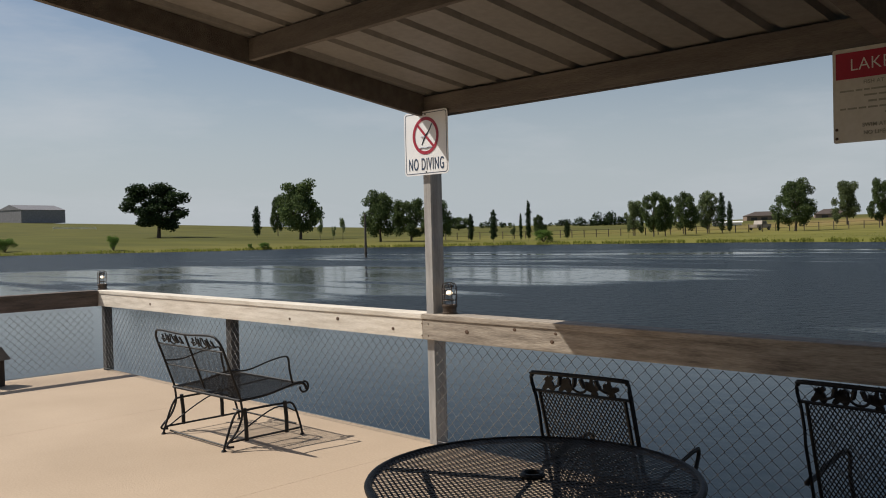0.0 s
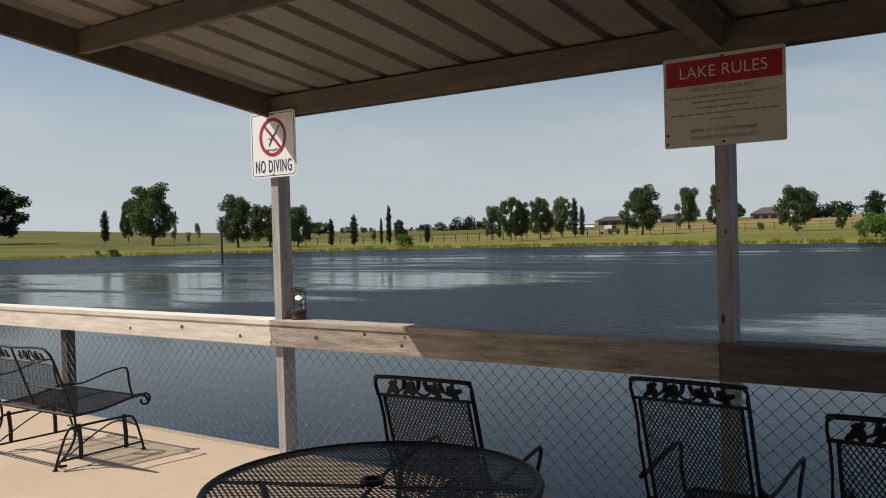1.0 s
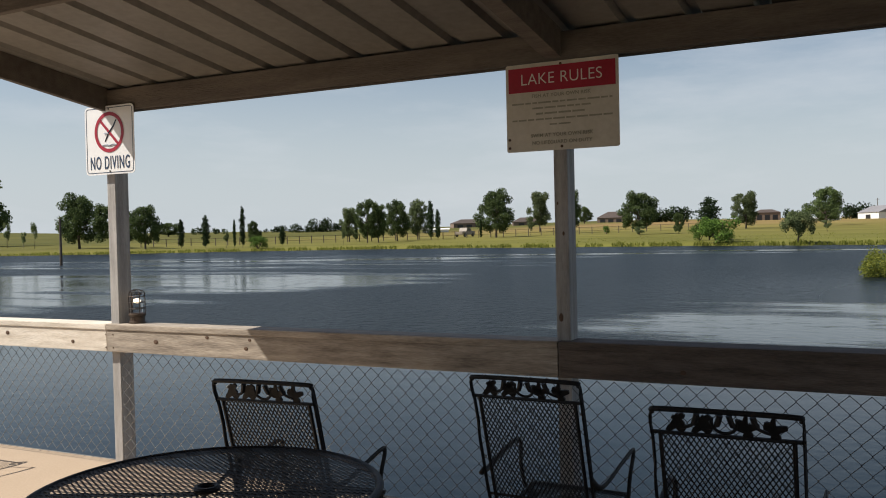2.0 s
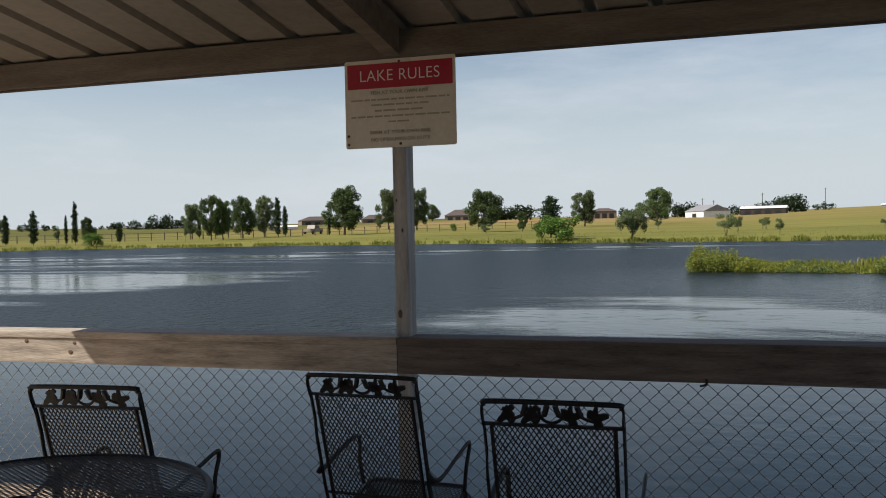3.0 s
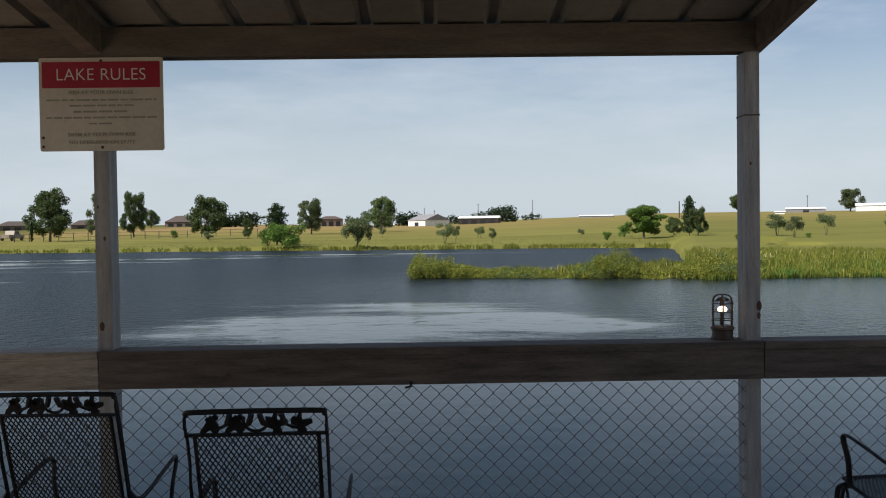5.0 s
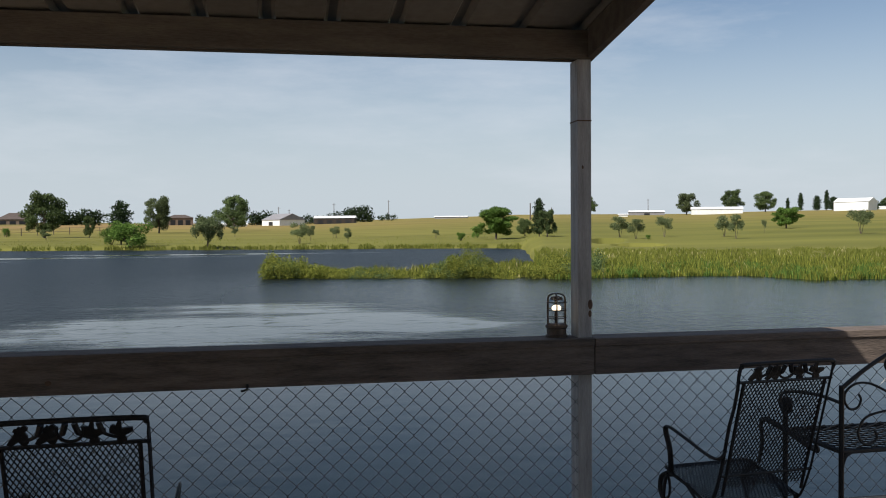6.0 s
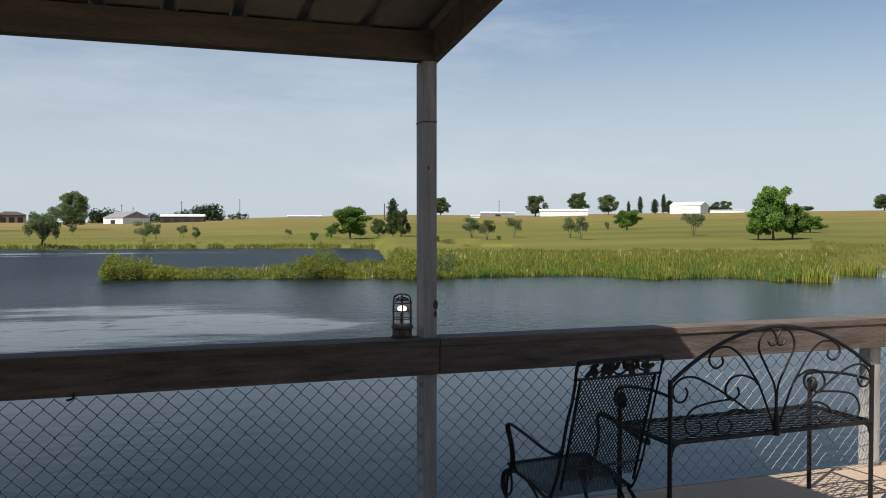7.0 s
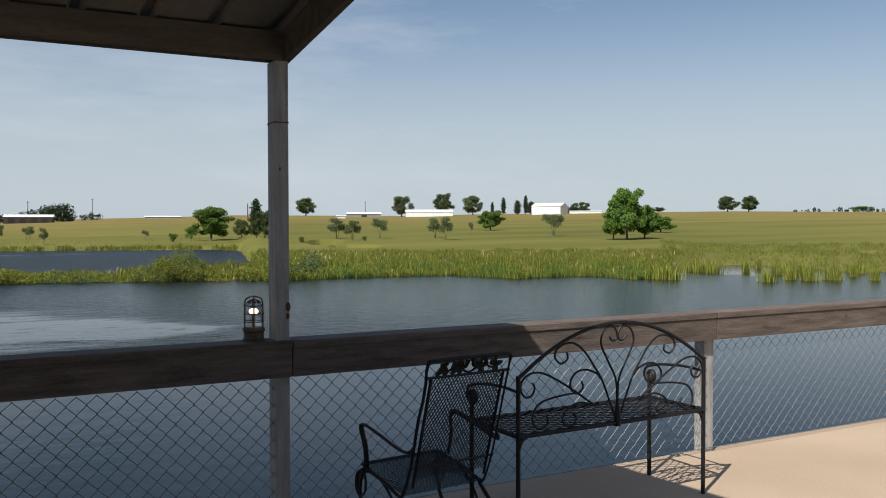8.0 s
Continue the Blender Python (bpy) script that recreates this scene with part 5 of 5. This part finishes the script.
def reed_spots(count, a0, a1, r_in, r_out, seed, keep=0.0):
    """Spots on land between two distances, in uneven clumps; the fourth number is a height factor."""
    rng = random.Random(seed)
    out = []
    tries = 0
    while len(out) < count and tries < count * 6:
        tries += 1
        a = rng.uniform(a0, a1)
        r = rng.uniform(r_in, r_out)
        z = land(r, a)
        if z < WATER - 0.12:
            continue
        c = noise.noise((a * 0.9, r * 0.3, seed)) * 0.6 + noise.noise((a * 3.1, r * 0.9, seed + 3)) * 0.4
        if c < keep - 0.3:
            continue
        p = place(a, r)
        out.append((p.x, p.y, max(p.z, WATER) - 0.02, 0.75 + 1.5 * max(-0.3, c)))
    return out


blades("reeds", reed_spots(5000, -1.0, 18, 36, 50, 3, 0.2), 0.36, 0.018, REED, 4, "yellow-green reeds on the low spit in the lake")
blades("reeds", reed_spots(30000, 16, 44, 36, 55, 8) + reed_spots(14000, 43, 62, 44, 72, 18, 0.1), 0.24, 0.015, MEADOW, 5, "yellow-green reeds along the marshy bank")
blades("reeds", reed_spots(700, 2, 44, 37, 52, 9, 0.3), 0.3, 0.024, REED_DRY, 6, "straw-coloured dry reeds among the green")


def shore_reeds(count, a0, a1, deep, seed):
    """Spots close to the front of the marshy bank, in clumps of differing height."""
    rng = random.Random(seed)
    out = []
    while len(out) < count:
        a = rng.uniform(a0, a1)
        r = table_value(SHORE, a) + deep * rng.random() ** 1.6 - 0.5
        c = noise.noise((a * 0.7, r * 0.2, seed)) * 0.6 + noise.noise((a * 2.9, r * 0.8, seed + 3)) * 0.5
        if c < -0.28:
            continue
        p = place(a, r)
        out.append((p.x, p.y, max(p.z, WATER) - 0.02, 0.7 + 1.1 * max(-0.3, c)))
    return out


blades("reeds", shore_reeds(24000, 16.5, 43.6, 7.0, 61), 0.42, 0.012, REED, 62, "tall yellow-green reeds at the front of the marsh", 0.16)
blades("reeds", shore_reeds(9000, 16.5, 43.6, 4.0, 71), 0.34, 0.013, LEAF_BRIGHT, 72, "darker green reeds at the front of the marsh", 0.2)
blades("bank_grass", reed_spots(3500, -75, 18, 88, 130, 12, 0.1), 0.14, 0.03, MEADOW, 7, "uneven green grass along the far bank")


SPIT_HEIGHT = [(-1.9, 0.7), (-1.2, 1.05), (2.7, 1.1), (3.3, 0.6), (6.8, 0.55), (7.3, 1.1), (7.9, 1.0), (8.3, 0.45), (9.4, 0.5), (9.9, 1.0), (12.5, 1.15), (14.5, 0.95), (18, 1.2), (26, 1.25), (34, 1.0), (44, 0.9)]


def marsh_bushes(seed, material, leaves, gap, size, until, label):
    """Low rounded clumps crowding the spit and the edge of the marshy bank."""
    rng = random.Random(seed)
    lobes = []
    a = -0.7
    while a < until:
        c = noise.noise((a * 0.35, 1.7, 0.3)) + 0.5 * noise.noise((a * 1.3, 4.2, seed * 0.37))
        edge = spit_edge(a) + 0.3 if a < 17 else table_value(SHORE, a) + 0.2
        tall = size * (0.42 + 0.5 * max(-0.5, c) + max(0.0, min(a, 26) - 10) * 0.008)
        tall *= table_value(SPIT_HEIGHT, a)
        if c > gap:
            for r in (0.0, 0.8, 1.6, 2.8):
                p = place(a + rng.uniform(-0.25, 0.25), edge + r + rng.uniform(-0.3, 0.3))
                w = rng.uniform(0.22, 0.6)
                h = tall * rng.uniform(0.4, 1.35)
                lobes.append(((p.x, p.y, max(p.z, WATER) + h * 0.7), (w, w * 0.8, h)))
        a += rng.uniform(0.3, 0.8)
    ob = new("marsh_bushes", leaf_cloud("marsh_bushes", lobes, leaves, 0.037, material, seed + 1))
    return tagged(ob, label, "bushes", kind="stuff")


marsh_bushes(31, REED, 70000, -0.6, 0.7, 19.0, "yellow-green marsh bushes crowding the low spit")
marsh_bushes(35, LEAF, 17000, 0.05, 0.62, 21.0, "darker green marsh bushes among the reeds")


def pond_tufts():
    """Reed tufts standing singly in the shallows."""
    rng = random.Random(41)
    out = []
    for a, r, w in ((42.7, 37.4, 0.34), (43.2, 37.0, 0.3), (43.9, 36.9, 0.22), (45.2, 43.6, 0.5), (46.0, 43.2, 0.5), (48.2, 43.8, 0.13), (48.9, 48.2, 0.12), (49.5, 36.4, 0.24),
                    (50.1, 42, 0.4), (50.8, 38.2, 0.2), (51.3, 43, 0.4), (51.8, 37.8, 0.26), (53.0, 38.6, 0.24), (53.4, 38.4, 0.16), (54.2, 41.4, 0.12), (54.4, 44.5, 0.4), (55.4, 39.0, 0.16), (57.5, 40, 0.3)):
        x, y = EYE_X + r * math.sin(radians(a)), EYE_Y + r * math.cos(radians(a))
        for j in range(int(60 + 420 * w)):
            out.append((x + rng.gauss(0, w * 0.6), y + rng.gauss(0, w * 0.6), WATER - 0.02, rng.uniform(0.5, 1.15)))
    return blades("reed_tufts", out, 0.6, 0.014, REED, 42, "reed tufts standing in shallow water", 0.14)


pond_tufts()


def bank_fringe():
    """Taller growth along the water's edge on the far side."""
    rng = random.Random(15)
    out = []
    while len(out) < 9000:
        a = rng.uniform(-76, 15.6)
        r = table_value(SHORE, a) + rng.uniform(-1, 2.5)
        c = noise.noise((a * 1.2, 0, 4)) + 0.5 * noise.noise((a * 5, 0, 9))
        if c < -0.25 or land(r, a) < WATER - 0.1:
            continue
        p = place(a, r)
        out.append((p.x, p.y, max(p.z, WATER) - 0.02, 0.7 + 0.8 * max(0, c)))
    return blades("bank_grass", out, 0.42, 0.045, MEADOW, 16, "tall grass at the edge of the far bank")


bank_fringe()


# ---- far buildings, poles and fences ----
def barn(name, a, r, length, deep, wall_h, roof_h, wall_m, roof_m, turn, label, doors=1, hip=-0.4):
    p = place(a, r)
    s = empty(name, Matrix.Translation(p) @ pose(0, 0, -0.3, 0, 0, -a + turn))
    wall = part("wall", block(-length / 2, length / 2, -deep / 2, deep / 2, 0, wall_h + 0.3, 0.02), wall_m, s)
    bm = bmesh.new()
    vs = [bm.verts.new((sx * (length / 2 + 0.4), sy * (deep / 2 + 0.4), wall_h + 0.3)) for sx in (-1, 1) for sy in (-1, 1)]
    vs += [bm.verts.new((sx * (length / 2 - hip), 0, wall_h + 0.3 + roof_h)) for sx in (-1, 1)]
    bmesh.ops.convex_hull(bm, input=vs)
    part("roof", bm, roof_m, s)
    for k in range(doors):
        x = -length / 2 + length * (k + 0.7) / (doors + 0.4)
        w = min(1.8, length / (doors * 3.5))
        # flat dark plate painted for the shade inside the doorway
        part("door", block(x - w, x + w, -deep / 2 - 0.06, -deep / 2 - 0.01, 0.1, wall_h * 0.75), DARK_OPENING, wall, "dark open doorway")
    return tagged(s, label, "building")


barn("barn", -70.6, 880, 44, 34, 11.5, 4.8, BARN_GREY, BARN_GREY, 34, "long pale grey metal barn on the rise", 0)
barn("barn", 0.04, 430, 16, 14, 2.7, 3.0, BARN_WHITE, BARN_GREY, -58, "white and grey metal barn beyond the pasture", 1)
# solid dark walls here stand in for the shade inside the open shed
barn("open_shed", 3.4, 480, 22, 10, 3.0, 1.3, DARK_WOOD, BARN_WHITE, -8, "long open shed with a white roof, its inner shade drawn as dark walls", 4)
barn("barn", 35.8, 620, 22, 13, 5.6, 2.5, BARN_WHITE, BARN_WHITE, -24, "white metal barn on the hill", 0)
barn("open_shed", 27.9, 600, 32, 9, 3.2, 1.6, BARN_WHITE, BARN_WHITE, 4, "low white shed beside the trees", 0)
barn("shed", 23.6, 600, 23, 8, 2.1, 1.1, BARN_GREY, BARN_WHITE, 6, "low white shed on the slope", 1)
barn("shed", 22.15, 420, 4.2, 4, 1.0, 0.4, BARN_WHITE, BARN_WHITE, 0, "small white shed on the slope", 0)
barn("shed", 38.1, 760, 27, 4, 1.9, 0.5, BARN_WHITE, BARN_WHITE, 0, "long low white shed on the skyline", 0)
barn("shed", 11.0, 640, 24, 9, 1.1, 0.8, BARN_GREY, BARN_WHITE, -5, "long low shed with a pale roof beyond the rise", 0)
barn("house", -25.2, 560, 20, 12, 2.7, 2.6, BRICK_WALL, ROOF_DARK, 12, "brick farmhouse with a brown hipped roof", 3, 6)
barn("house", -21.3, 560, 18, 11, 2.2, 2.8, BRICK_WALL, ROOF_DARK, 5, "brick farmhouse with a brown hipped roof near a tall tree", 2, 5)
barn("house", -15.8, 560, 17, 11, 2.9, 3.8, BRICK_WALL, ROOF_DARK, -8, "brick farmhouse with a steep brown hipped roof", 3, 6)
barn("house", -6.4, 520, 14, 10, 4.2, 1.8, BRICK_WALL, ROOF_DARK, 5, "brick farmhouse with a brown hipped roof behind trees", 3, 4)
barn("shed", -27.3, 300, 9, 3, 0.9, 0.5, BARN_WHITE, BARN_WHITE, 0, "small white shed near the grove", 0)
barn("shed", -3.2, 400, 13, 4, 0.9, 0.5, BARN_WHITE, BARN_WHITE, 8, "small white shed behind a willow", 0)


def pickup(a, r, turn):
    s = empty("pickup_truck", Matrix.Translation(place(a, r)) @ pose(0, 0, 0, 0, 0, -a + turn))
    bm = block(-2.7, 2.7, -0.95, 0.95, 0.45, 1.1, 0.12)
    part("body", bm, TRUCK_PAINT, s, "dusty beige paint")
    bm = bmesh.new()
    vs = [bm.verts.new(c) for c in [(x, y, z) for y in (-0.85, 0.85) for x, z in ((-0.9, 1.08), (1.5, 1.08), (-0.6, 1.85), (0.8, 1.85))]]
    bmesh.ops.convex_hull(bm, input=vs)
    cab = part("cab", bm, TRUCK_PAINT, s)
    part("side_window", block(-0.5, 0.9, -0.88, -0.84, 1.2, 1.7), DARK_OPENING, cab)
    for x in (-1.7, 1.75):
        for y in (-0.9, 0.9):
            part("wheel", bar([(x, y - 0.12, 0.4), (x, y + 0.12, 0.4)], 0.4, 14), DARK_OPENING, s)
    return tagged(s, "dusty beige pickup truck parked in the pasture", "truck")


pickup(-25.4, 178, 62)


def pole(name, x, y, z, h, r, label, arm=True):
    s = empty(name, pose(x, y, z))
    part("shaft", bar([(0, 0, -0.5), (0, 0, h)], [r * 1.2, r * 0.8], 8), BARK, s)
    if arm:
        part("crossarm", block(-1.0, 1.0, -0.06, 0.06, h - 0.9, h - 0.75), BARK, s)
    return tagged(s, label, "pole")


for a, r, h in ((-0.24, 600, 11.5), (0.42, 620, 10), (3.31, 560, 12.5), (6.88, 640, 14.7), (16.18, 300, 5.8), (23.71, 600, 11), (17.57, 420, 4.6)):
    p = place(a, r)
    pole("utility_pole", p.x, p.y, p.z, h, 0.22, "distant wooden utility pole", r > 300)
p = place(-50.6, 82)
pole("lake_post", p.x, p.y, -1.8, 5.3, 0.11, "tall dark post standing in the lake", False)


def field_fence(rows, label, thick=0.07, material=POST):
    """Post-and-rail fence through bearings and distances."""
    s = empty("field_fence")
    pts = []
    for (a0, r0), (a1, r1) in zip(rows, rows[1:]):
        n = max(1, int(abs(a1 - a0) / 0.75))
        pts += [place(a0 + (a1 - a0) * k / n, r0 + (r1 - r0) * k / n) for k in range(n)]
    for q in pts:
        ob = part("fence_post", block(-0.06, 0.06, -0.06, 0.06, -0.2, 1.35, 0.02), material, s)
        ob.location = q
    for z in (0.6, 1.25):
        part("rail", bar([q + Vector((0, 0, z)) for q in pts], thick, 4), material, s)
    return tagged(s, label, "fence")


field_fence([(-46, 160), (-37, 152), (-29.2, 158), (-23.7, 162), (-16.3, 164), (-11.9, 184), (-7.8, 226)], "weathered post-and-rail fence across the pasture", 0.035, BARK)
field_fence([(-69.5, 425), (-66.3, 425)], "pale fence beside the grey barn", 0.12, BARN_WHITE)
